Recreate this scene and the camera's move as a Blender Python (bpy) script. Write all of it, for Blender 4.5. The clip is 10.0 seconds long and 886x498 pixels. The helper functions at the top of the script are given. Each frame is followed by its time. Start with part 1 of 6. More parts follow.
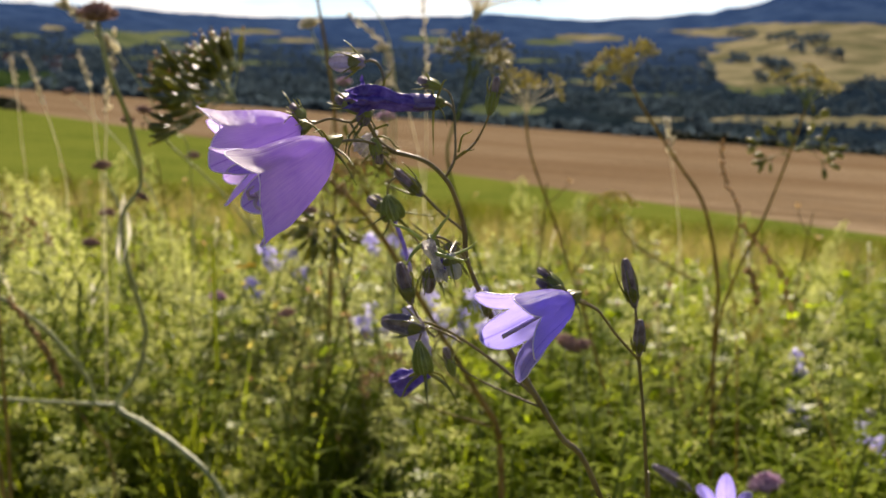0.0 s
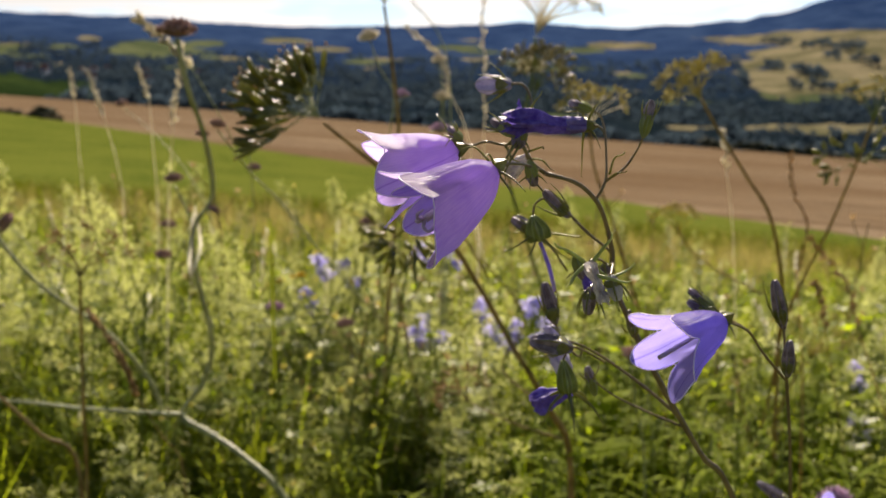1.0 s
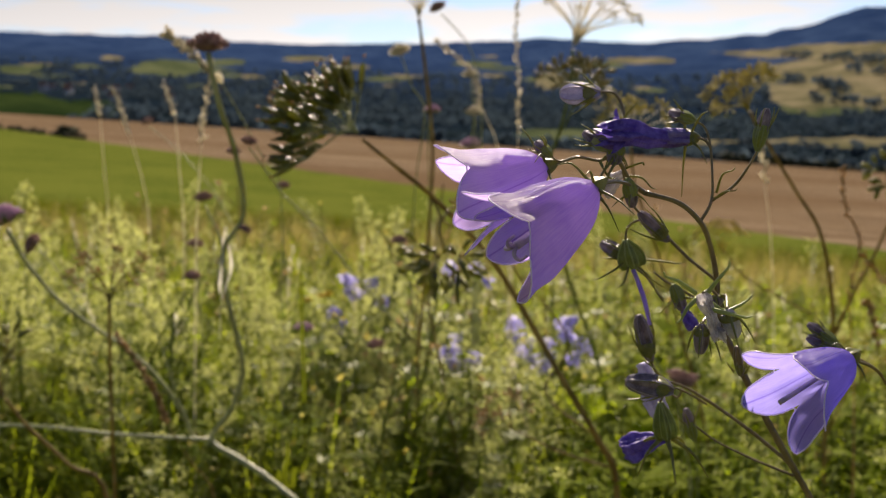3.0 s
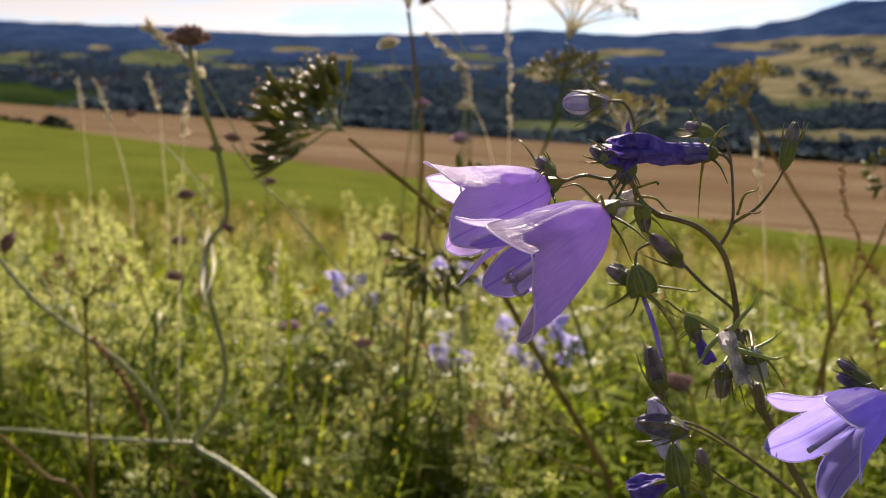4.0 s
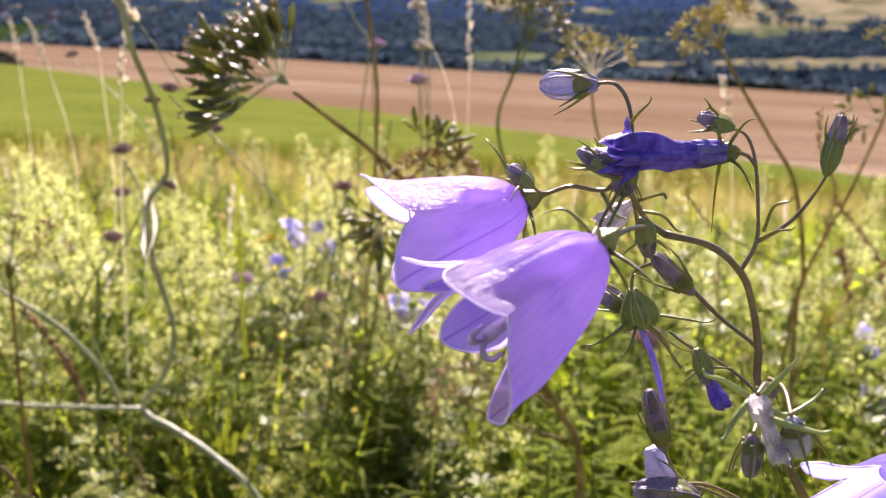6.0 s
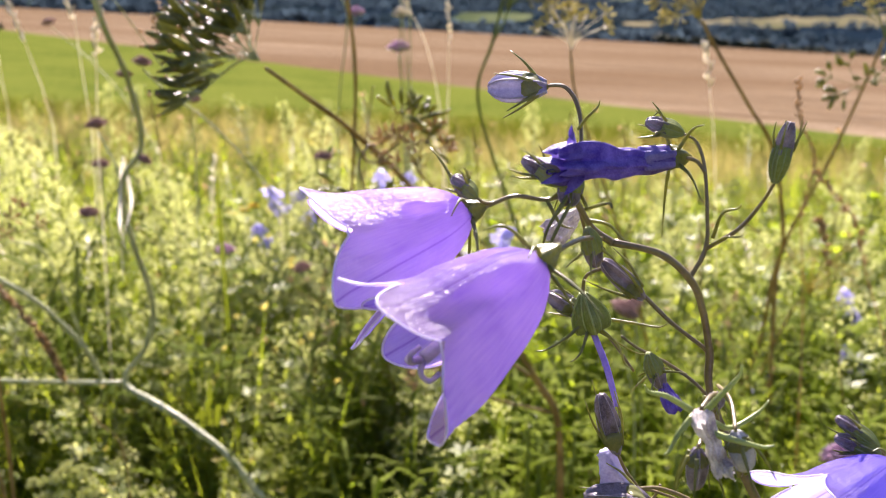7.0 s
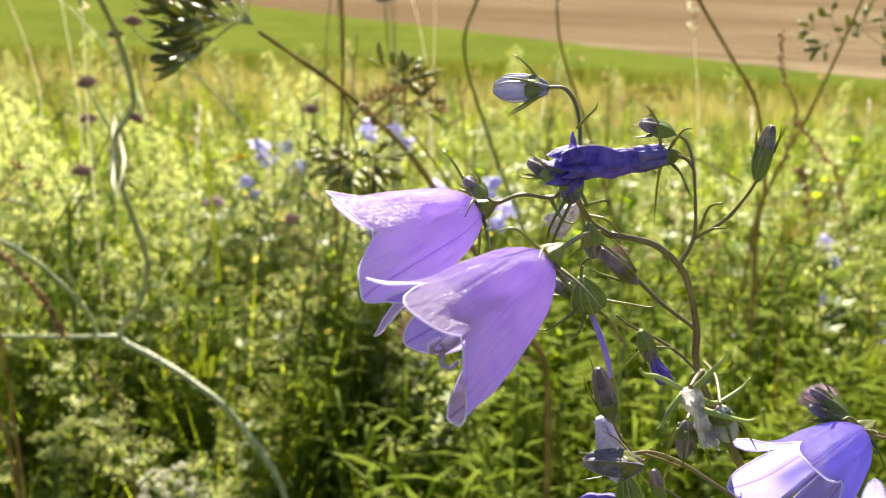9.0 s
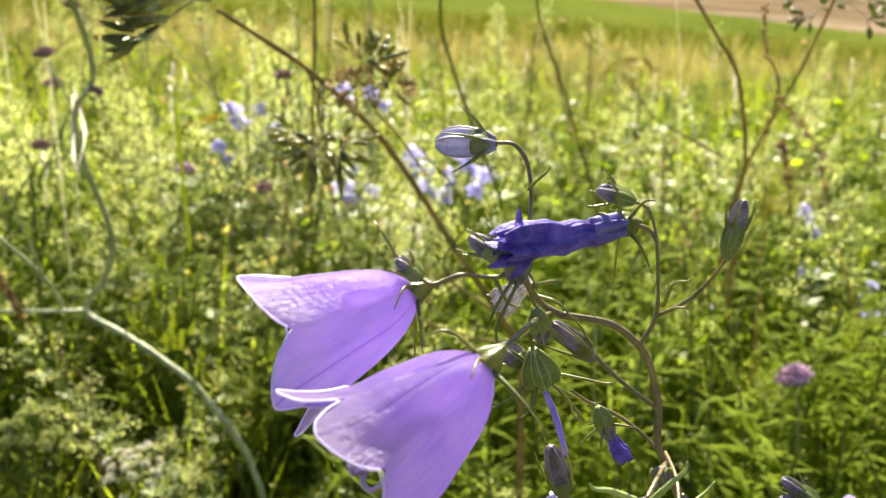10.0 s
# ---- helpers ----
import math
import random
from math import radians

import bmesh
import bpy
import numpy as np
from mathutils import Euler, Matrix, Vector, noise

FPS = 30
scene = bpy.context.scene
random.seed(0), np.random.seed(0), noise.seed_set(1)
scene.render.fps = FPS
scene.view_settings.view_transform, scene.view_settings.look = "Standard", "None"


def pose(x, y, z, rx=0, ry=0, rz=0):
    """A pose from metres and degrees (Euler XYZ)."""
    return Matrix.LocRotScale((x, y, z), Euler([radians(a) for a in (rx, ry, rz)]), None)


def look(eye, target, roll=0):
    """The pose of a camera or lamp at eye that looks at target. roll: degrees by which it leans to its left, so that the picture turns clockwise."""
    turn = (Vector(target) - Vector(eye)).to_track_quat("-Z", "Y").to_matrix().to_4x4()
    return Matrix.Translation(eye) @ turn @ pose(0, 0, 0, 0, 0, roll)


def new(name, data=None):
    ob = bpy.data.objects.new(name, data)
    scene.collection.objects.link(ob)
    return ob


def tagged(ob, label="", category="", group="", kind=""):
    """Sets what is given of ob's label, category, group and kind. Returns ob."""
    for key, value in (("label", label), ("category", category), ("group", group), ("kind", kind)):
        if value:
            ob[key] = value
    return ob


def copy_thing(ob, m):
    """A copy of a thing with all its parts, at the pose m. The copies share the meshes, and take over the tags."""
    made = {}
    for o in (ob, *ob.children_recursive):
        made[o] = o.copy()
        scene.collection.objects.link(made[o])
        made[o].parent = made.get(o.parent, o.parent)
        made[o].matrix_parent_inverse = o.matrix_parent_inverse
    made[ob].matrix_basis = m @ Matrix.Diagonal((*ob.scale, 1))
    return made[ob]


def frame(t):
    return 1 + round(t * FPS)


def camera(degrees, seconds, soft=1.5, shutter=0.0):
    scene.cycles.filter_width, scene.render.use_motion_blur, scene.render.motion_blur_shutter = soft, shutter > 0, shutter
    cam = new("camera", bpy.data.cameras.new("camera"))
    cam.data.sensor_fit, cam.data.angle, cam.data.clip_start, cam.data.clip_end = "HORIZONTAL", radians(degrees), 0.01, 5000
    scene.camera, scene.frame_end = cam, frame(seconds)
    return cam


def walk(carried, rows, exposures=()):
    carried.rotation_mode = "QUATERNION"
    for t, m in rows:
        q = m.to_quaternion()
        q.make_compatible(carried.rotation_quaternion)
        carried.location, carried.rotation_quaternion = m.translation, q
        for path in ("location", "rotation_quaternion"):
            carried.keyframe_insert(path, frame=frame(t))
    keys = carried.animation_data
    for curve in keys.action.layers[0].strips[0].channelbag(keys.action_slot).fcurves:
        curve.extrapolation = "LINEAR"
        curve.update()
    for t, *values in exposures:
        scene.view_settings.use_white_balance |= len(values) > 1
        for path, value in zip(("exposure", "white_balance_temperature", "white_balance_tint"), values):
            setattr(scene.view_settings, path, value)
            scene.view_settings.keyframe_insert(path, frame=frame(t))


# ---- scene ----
# camera and its walk
cam = camera(47, 10.0, soft=1.0)
cam.data.dof.use_dof = True
cam.data.dof.focus_distance = 0.172
cam.data.dof.aperture_fstop = 38
PATH = [
    (0, pose(0.0000, -0.0001, 0.6000, 79.50, -0.64, 0.00)),
    (0.5, pose(-0.0246, -0.0010, 0.6004, 79.88, -0.73, 0.88)),
    (1, pose(-0.0287, -0.0028, 0.6032, 79.95, -0.44, 1.75)),
    (1.5, pose(-0.0398, -0.0003, 0.6016, 80.37, -0.27, 2.02)),
    (2, pose(-0.0399, 0.0085, 0.6023, 80.70, -0.20, 2.62)),
    (2.5, pose(-0.0402, 0.0142, 0.6040, 80.72, 0.04, 2.94)),
    (2.7, pose(-0.0435, 0.0199, 0.6023, 80.81, 0.08, 2.84)),
    (3.8, pose(-0.0421, 0.0357, 0.6005, 80.86, -0.25, 2.63)),
    (4, pose(-0.0447, 0.0470, 0.6045, 80.36, -0.20, 2.24)),
    (4.5, pose(-0.0415, 0.0612, 0.6040, 79.90, -0.20, 2.21)),
    (5, pose(-0.0438, 0.0746, 0.6054, 78.66, -0.52, 1.26)),
    (5.5, pose(-0.0427, 0.0792, 0.6103, 77.41, 0.25, 0.72)),
    (5.7, pose(-0.0468, 0.0874, 0.6100, 77.25, -0.02, 0.21)),
    (6.8, pose(-0.0322, 0.0961, 0.6181, 74.56, 0.70, -0.68)),
    (7, pose(-0.0378, 0.0965, 0.6176, 74.51, 0.54, -0.86)),
    (7.5, pose(-0.0373, 0.0957, 0.6214, 73.28, 0.61, -1.02)),
    (8, pose(-0.0410, 0.0902, 0.6204, 72.93, -0.34, -1.26)),
    (8.5, pose(-0.0396, 0.0852, 0.6245, 72.25, 0.18, -1.23)),
    (9, pose(-0.0424, 0.0853, 0.6290, 71.32, 0.82, -1.92)),
    (9.5, pose(-0.0530, 0.0979, 0.6295, 70.17, 0.38, -2.84)),
    (10, pose(-0.0343, 0.1083, 0.6406, 68.58, 0.21, -2.74)),
]
walk(cam, PATH, [(0, 1.08, 7400, 15), (2.5, 0.76, 7400, 18), (4.5, 1.10, 7200, 24), (5.5, 1.80, 6500, 34), (7.0, 1.92, 6450, 26), (8.0, 1.86, 6900, 5), (10, 1.92, 7000, 5)])

# world, sun
SUN_AZ, SUN_EL = 6.0, 38.0      # degrees: right of straight ahead, above the horizon
world = bpy.data.worlds.new("sky")
scene.world = world
world.use_nodes = True
wn, wl = world.node_tree.nodes, world.node_tree.links
background = wn["Background"]
sky = wn.new("ShaderNodeTexSky")
sky.sky_type, sky.sun_disc = "NISHITA", False
sky.sun_elevation, sky.sun_rotation = radians(SUN_EL), radians(SUN_AZ)
sky.air_density, sky.dust_density, sky.ozone_density = 0.8, 0.25, 2.0
coord = wn.new("ShaderNodeTexCoord")
stretch = wn.new("ShaderNodeMapping")
stretch.inputs["Scale"].default_value = (3.0, 3.0, 16.0)
clouds = wn.new("ShaderNodeTexNoise")
clouds.inputs["Scale"].default_value, clouds.inputs["Detail"].default_value = 2.6, 7
ramp = wn.new("ShaderNodeValToRGB")
ramp.color_ramp.elements[0].position, ramp.color_ramp.elements[1].position = 0.44, 0.58
mixer = wn.new("ShaderNodeMix")
mixer.data_type = "RGBA"
grey = wn.new("ShaderNodeRGBToBW")
cloud = wn.new("ShaderNodeMix")
cloud.data_type, cloud.blend_type = "RGBA", "MULTIPLY"
cloud.inputs["Factor"].default_value = 1
cloud.inputs["B"].default_value = (0.48, 0.51, 0.535, 1)
wl.new(sky.outputs["Color"], grey.inputs["Color"])
wl.new(grey.outputs["Val"], cloud.inputs["A"])
wl.new(cloud.outputs["Result"], mixer.inputs["B"])
wl.new(coord.outputs["Generated"], stretch.inputs["Vector"])
wl.new(stretch.outputs["Vector"], clouds.inputs["Vector"])
wl.new(clouds.outputs["Fac"], ramp.inputs["Fac"])
wl.new(ramp.outputs["Color"], mixer.inputs["Factor"])
gap = wn.new("ShaderNodeMix")
gap.data_type, gap.blend_type = "RGBA", "MULTIPLY"
gap.inputs["Factor"].default_value = 1
gap.inputs["B"].default_value = (0.41, 0.50, 0.65, 1)
wl.new(sky.outputs["Color"], gap.inputs["A"])
wl.new(gap.outputs["Result"], mixer.inputs["A"])
wl.new(mixer.outputs["Result"], background.inputs["Color"])
background.inputs["Strength"].default_value = 0.108
sun_data = bpy.data.lights.new("sun", "SUN")
sun_data.energy, sun_data.angle, sun_data.color = 5.0, radians(0.9), (1.0, 0.93, 0.82)
sun = new("sun", sun_data)
az, el = radians(SUN_AZ), radians(SUN_EL)
sun.matrix_world = look((0, 0, 50), (-50 * math.sin(az) * math.cos(el), -50 * math.cos(az) * math.cos(el), 50 - 50 * math.sin(el)))


# materials
def material(name, low, high, rough=0.6, scale=40.0, thin=0.0, bump=0.0, island=0.0, gloss=0.3, fine=0.0, glow=(1, 1, 1)):
    """Two colours mixed by noise at two scales; thin: the share of light that passes through; island: brightness spread from piece to piece."""
    m = bpy.data.materials.new(name)
    m.use_nodes = True
    n, l = m.node_tree.nodes, m.node_tree.links
    shader = n["Principled BSDF"]
    shader.inputs["Roughness"].default_value = rough
    shader.inputs["Specular IOR Level"].default_value = gloss
    place = n.new("ShaderNodeTexCoord")
    big = n.new("ShaderNodeTexNoise")
    big.inputs["Scale"].default_value, big.inputs["Detail"].default_value = scale, 6
    small = n.new("ShaderNodeTexNoise")
    small.inputs["Scale"].default_value, small.inputs["Detail"].default_value = fine or scale * 9, 3
    both = n.new("ShaderNodeMath")
    both.operation = "MULTIPLY_ADD"
    both.inputs[1].default_value = 0.45
    tune = n.new("ShaderNodeMapRange")
    tune.inputs["From Min"].default_value, tune.inputs["From Max"].default_value = 0.5, 0.95
    mix = n.new("ShaderNodeMix")
    mix.data_type = "RGBA"
    mix.inputs["A"].default_value, mix.inputs["B"].default_value = (*low, 1), (*high, 1)
    for t in (big, small):
        l.new(place.outputs["Object"], t.inputs["Vector"])
    l.new(small.outputs["Fac"], both.inputs[0])
    l.new(big.outputs["Fac"], both.inputs[2])
    l.new(both.outputs[0], tune.inputs["Value"])
    l.new(tune.outputs["Result"], mix.inputs["Factor"])
    colour = mix.outputs["Result"]
    if island:
        geo = n.new("ShaderNodeNewGeometry")
        spread = n.new("ShaderNodeMapRange")
        spread.inputs["To Min"].default_value, spread.inputs["To Max"].default_value = 1 - island, 1 + island
        tint = n.new("ShaderNodeHueSaturation")
        l.new(geo.outputs["Random Per Island"], spread.inputs["Value"])
        l.new(spread.outputs["Result"], tint.inputs["Value"])
        l.new(colour, tint.inputs["Color"])
        colour = tint.outputs["Color"]
    l.new(colour, shader.inputs["Base Color"])
    if bump:
        b = n.new("ShaderNodeBump")
        b.inputs["Strength"].default_value, b.inputs["Distance"].default_value = 0.6, bump
        l.new(both.outputs[0], b.inputs["Height"])
        l.new(b.outputs["Normal"], shader.inputs["Normal"])
    if thin:
        t = n.new("ShaderNodeBsdfTranslucent")
        add = n.new("ShaderNodeMixShader")
        add.inputs["Fac"].default_value = thin
        tinted = n.new("ShaderNodeMix")
        tinted.data_type, tinted.blend_type = "RGBA", "MULTIPLY"
        tinted.inputs["Factor"].default_value = 1
        tinted.inputs["B"].default_value = (*glow, 1)
        l.new(colour, tinted.inputs["A"])
        l.new(tinted.outputs["Result"], t.inputs["Color"])
        l.new(shader.outputs[0], add.inputs[1])
        l.new(t.outputs[0], add.inputs[2])
        l.new(add.outputs[0], n["Material Output"].inputs["Surface"])
    return m


PETAL_FAR = material("petal_meadow", (0.34, 0.31, 0.72), (0.54, 0.50, 0.86), 0.5, 60, 0.4, island=0.2)
WILT = material("wilted_petal", (0.07, 0.035, 0.30), (0.27, 0.20, 0.62), 0.45, 420, 0.35, 0.0006)
PAPER = material("withered_petal", (0.30, 0.26, 0.30), (0.92, 0.88, 0.86), 0.4, 520, 0.35, 0.0006)
BUD = material("bud_skin", (0.10, 0.075, 0.085), (0.40, 0.34, 0.40), 0.34, 420, 0.35, 0.0004, gloss=0.6)
SEPAL = material("sepal", (0.13, 0.145, 0.04), (0.30, 0.31, 0.10), 0.36, 200, 0.4, 0.0002, gloss=0.7, glow=(1.5, 1.4, 0.7))
STEM = material("bellflower_stem", (0.10, 0.072, 0.03), (0.25, 0.19, 0.075), 0.34, 150, 0.0, 0.0003, gloss=0.65)
STYLE = material("style", (0.40, 0.33, 0.47), (0.64, 0.57, 0.64), 0.5, 300, 0.3)
VEIN = material("violet_style", (0.25, 0.18, 0.60), (0.45, 0.36, 0.80), 0.5, 300, 0.3)
PALE_STEM = material("downy_stem", (0.24, 0.27, 0.12), (0.50, 0.52, 0.30), 0.5, 90, 0.15, 0.0003, gloss=0.5)
BROWN_STEM = material("brown_stem", (0.17, 0.125, 0.045), (0.38, 0.30, 0.12), 0.6, 90, 0.45, 0.0003)
GREEN_STEM = material("green_stem", (0.11, 0.15, 0.025), (0.23, 0.27, 0.06), 0.55, 90, 0.3, 0.0003)
SEED = material("seed_head", (0.22, 0.12, 0.10), (0.50, 0.33, 0.29), 0.8, 300, 0.3, 0.0006)
PINK = material("pink_floret", (0.42, 0.24, 0.38), (0.70, 0.50, 0.62), 0.7, 300, 0.35)
FRUIT = material("umbel_fruit", (0.10, 0.12, 0.03), (0.29, 0.30, 0.095), 0.38, 160, 0.45, 0.0002, island=0.4, gloss=0.5, glow=(1.6, 1.45, 0.7))
FRUIT_OLIVE = material("olive_umbel_fruit", (0.14, 0.125, 0.04), (0.32, 0.29, 0.10), 0.35, 160, 0.45, island=0.4, gloss=0.6, glow=(1.4, 1.3, 0.8))
FRUIT_DRY = material("ripe_umbel_fruit", (0.30, 0.26, 0.07), (0.54, 0.49, 0.18), 0.55, 160, 0.45, island=0.35, glow=(1.3, 1.25, 0.8))
STRAW = material("straw", (0.58, 0.53, 0.40), (0.88, 0.84, 0.72), 0.5, 60, 0.62, island=0.3)
SORREL = material("sorrel_seed", (0.28, 0.17, 0.065), (0.55, 0.39, 0.20), 0.6, 200, 0.45, island=0.3)
CREAM = material("cream_floret", (0.43, 0.45, 0.20), (0.66, 0.66, 0.35), 0.6, 20, 0.5, island=0.2, gloss=0.1, glow=(1.1, 1.13, 0.7))
LEAF = material("meadow_leaf", (0.10, 0.145, 0.016), (0.21, 0.255, 0.038), 0.6, 8, 0.62, island=0.25, gloss=0.03, glow=(1.45, 1.5, 0.7))
BRIGHT_LEAF = material("bright_leaf", (0.17, 0.235, 0.016), (0.30, 0.36, 0.038), 0.6, 12, 0.64, island=0.18, gloss=0.03, glow=(1.25, 1.28, 0.5))
FEATHER = material("feathery_leaf", (0.19, 0.23, 0.030), (0.36, 0.39, 0.075), 0.6, 10, 0.62, island=0.2, gloss=0.03, glow=(1.25, 1.28, 0.6))
GRASS = material("grass_blade", (0.12, 0.165, 0.014), (0.25, 0.285, 0.036), 0.6, 3, 0.64, island=0.3, gloss=0.04, glow=(1.45, 1.5, 0.55))
STRIP_GRASS = material("strip_grass", (0.06, 0.085, 0.010), (0.13, 0.15, 0.024), 0.6, 0.5, 0.45, island=0.3, gloss=0.05, glow=(1.3, 1.25, 0.5))
DRY_GRASS = material("dry_grass", (0.19, 0.175, 0.07), (0.35, 0.31, 0.14), 0.6, 3, 0.48, island=0.3, gloss=0.1, glow=(1.25, 1.2, 0.8))
# far foliage; blue distance haze is mixed into its colour
WOOD = material("hazed_far_trees", (0.034, 0.056, 0.078), (0.064, 0.094, 0.112), 1.0, 0.02, 0.5, island=0.25, gloss=0.0)
HEDGE = material("hedge_leaves", (0.02, 0.03, 0.015), (0.05, 0.06, 0.03), 0.8, 0.3, 0.0, island=0.4, gloss=0.1)


# mesh helpers
class Geo:
    """Collects vertices and faces, with a material slot for each face."""

    def __init__(self):
        self.v, self.f, self.m = [], [], []

    def add(self, verts, faces, slot=0):
        base = len(self.v)
        self.v.extend(tuple(p) for p in verts)
        self.f.extend(tuple(i + base for i in face) for face in faces)
        self.m.extend([slot] * len(faces))
        return self

    def mesh(self, name, mats, shift=(0, 0, 0), smooth=True):
        me = bpy.data.meshes.new(name)
        sx, sy, sz = shift
        me.from_pydata([(x - sx, y - sy, z - sz) for x, y, z in self.v], [], self.f)
        for m in mats:
            me.materials.append(m)
        if len(mats) > 1:
            me.polygons.foreach_set("material_index", self.m)
        me.polygons.foreach_set("use_smooth", [smooth] * len(self.f))
        me.update()
        return me


def petal_material(name, deep, fair, rib_colour):
    """Violet bell skin with a darker midrib and fine veins; its map holds the way from midrib to edge, and from base to tip."""
    m = bpy.data.materials.new(name)
    m.use_nodes = True
    n, l = m.node_tree.nodes, m.node_tree.links
    shader = n["Principled BSDF"]
    shader.inputs["Roughness"].default_value, shader.inputs["Specular IOR Level"].default_value = 0.30, 0.32
    place = n.new("ShaderNodeTexCoord")
    split = n.new("ShaderNodeSeparateXYZ")
    l.new(place.outputs["UV"], split.inputs[0])
    rib = n.new("ShaderNodeMapRange")
    rib.inputs["From Min"].default_value, rib.inputs["From Max"].default_value = 0.0, 0.05
    l.new(split.outputs["X"], rib.inputs["Value"])
    squeeze = n.new("ShaderNodeMapping")
    squeeze.inputs["Scale"].default_value = (20, 2.8, 1)
    l.new(place.outputs["UV"], squeeze.inputs["Vector"])
    veins = n.new("ShaderNodeTexNoise")
    veins.inputs["Scale"].default_value, veins.inputs["Detail"].default_value = 1.6, 5
    l.new(squeeze.outputs["Vector"], veins.inputs["Vector"])
    cloud = n.new("ShaderNodeTexNoise")
    cloud.inputs["Scale"].default_value, cloud.inputs["Detail"].default_value = 170, 4
    l.new(place.outputs["Object"], cloud.inputs["Vector"])
    add = n.new("ShaderNodeMath")
    add.operation = "MULTIPLY_ADD"
    add.inputs[1].default_value = 0.8
    l.new(cloud.outputs["Fac"], add.inputs[0])
    l.new(veins.outputs["Fac"], add.inputs[2])
    spread = n.new("ShaderNodeMapRange")
    spread.inputs["From Min"].default_value, spread.inputs["From Max"].default_value = 0.55, 1.22
    l.new(add.outputs[0], spread.inputs["Value"])
    tone = n.new("ShaderNodeMix")
    tone.data_type = "RGBA"
    tone.inputs["A"].default_value, tone.inputs["B"].default_value = (*deep, 1), (*fair, 1)
    l.new(spread.outputs["Result"], tone.inputs["Factor"])
    dark = n.new("ShaderNodeMix")
    dark.data_type = "RGBA"
    dark.inputs["A"].default_value = (*rib_colour, 1)
    l.new(rib.outputs["Result"], dark.inputs["Factor"])
    l.new(tone.outputs["Result"], dark.inputs["B"])
    bump = n.new("ShaderNodeBump")
    bump.inputs["Strength"].default_value, bump.inputs["Distance"].default_value = 0.6, 0.0003
    l.new(add.outputs[0], bump.inputs["Height"])
    crinkle = n.new("ShaderNodeTexNoise")
    crinkle.inputs["Scale"].default_value, crinkle.inputs["Detail"].default_value = 1100, 3
    l.new(place.outputs["Object"], crinkle.inputs["Vector"])
    fine = n.new("ShaderNodeBump")
    fine.inputs["Strength"].default_value, fine.inputs["Distance"].default_value = 0.75, 0.00035
    l.new(crinkle.outputs["Fac"], fine.inputs["Height"])
    l.new(bump.outputs["Normal"], fine.inputs["Normal"])
    l.new(fine.outputs["Normal"], shader.inputs["Normal"])
    pale = n.new("ShaderNodeMix")
    pale.data_type = "RGBA"
    pale.inputs["Factor"].default_value = 0.65
    pale.inputs["B"].default_value = (0.30, 0.18, 0.72, 1)
    l.new(dark.outputs["Result"], pale.inputs["A"])
    l.new(pale.outputs["Result"], shader.inputs["Base Color"])
    through_light = n.new("ShaderNodeBsdfTranslucent")
    l.new(dark.outputs["Result"], through_light.inputs["Color"])
    both = n.new("ShaderNodeMixShader")
    both.inputs["Fac"].default_value = 0.76
    l.new(shader.outputs[0], both.inputs[1])
    l.new(through_light.outputs[0], both.inputs[2])
    l.new(both.outputs[0], n["Material Output"].inputs["Surface"])
    return m


BELL_PETAL = petal_material("bell_petal", (0.47, 0.31, 0.83), (0.70, 0.54, 0.94), (0.33, 0.18, 0.68))
BLUE_PETAL = petal_material("blue_bell_petal", (0.26, 0.22, 0.75), (0.40, 0.35, 0.87), (0.18, 0.13, 0.62))
# petal margin, coloured near white to stand for the sunlit rim
PETAL_EDGE = material("petal_edge", (0.78, 0.72, 0.95), (0.94, 0.90, 0.99), 0.35, 300, 0.55, gloss=0.6)


def thing(name, place, label, category, group=""):
    """An Empty at the base of a thing, whose parts hang on it."""
    ob = new(name)
    ob.location = place
    ob.empty_display_size = 0.02
    return tagged(ob, label, category, group)


def part(name, geo, mats, parent, label="", smooth=True):
    """One mesh object under a thing, or under a part of it. The vertices are in world metres."""
    top = parent
    while top.parent:
        top = top.parent
    mats = mats if isinstance(mats, (list, tuple)) else [mats]
    ob = new(name, geo.mesh(name, mats, top.location, smooth))
    ob.parent = parent
    return tagged(ob, label)


def spline(points, steps=6):
    """A smooth line through the points."""
    p = [Vector(q) for q in points]
    if len(p) == 2:
        return [p[0].lerp(p[1], i / steps) for i in range(steps + 1)]
    p = [2 * p[0] - p[1], *p, 2 * p[-1] - p[-2]]
    out = []
    for a, b, c, d in zip(p, p[1:], p[2:], p[3:]):
        for i in range(steps):
            t = i / steps
            out.append(0.5 * (2 * b + (c - a) * t + (2 * a - 5 * b + 4 * c - d) * t * t + (3 * b - a - 3 * c + d) * t ** 3))
    return out + [p[-2]]


def sides(way):
    """Two directions square to a way."""
    w = Vector(way).normalized()
    a = w.cross(Vector((0, 0, 1)) if abs(w.z) < 0.9 else Vector((1, 0, 0))).normalized()
    return a, w.cross(a)


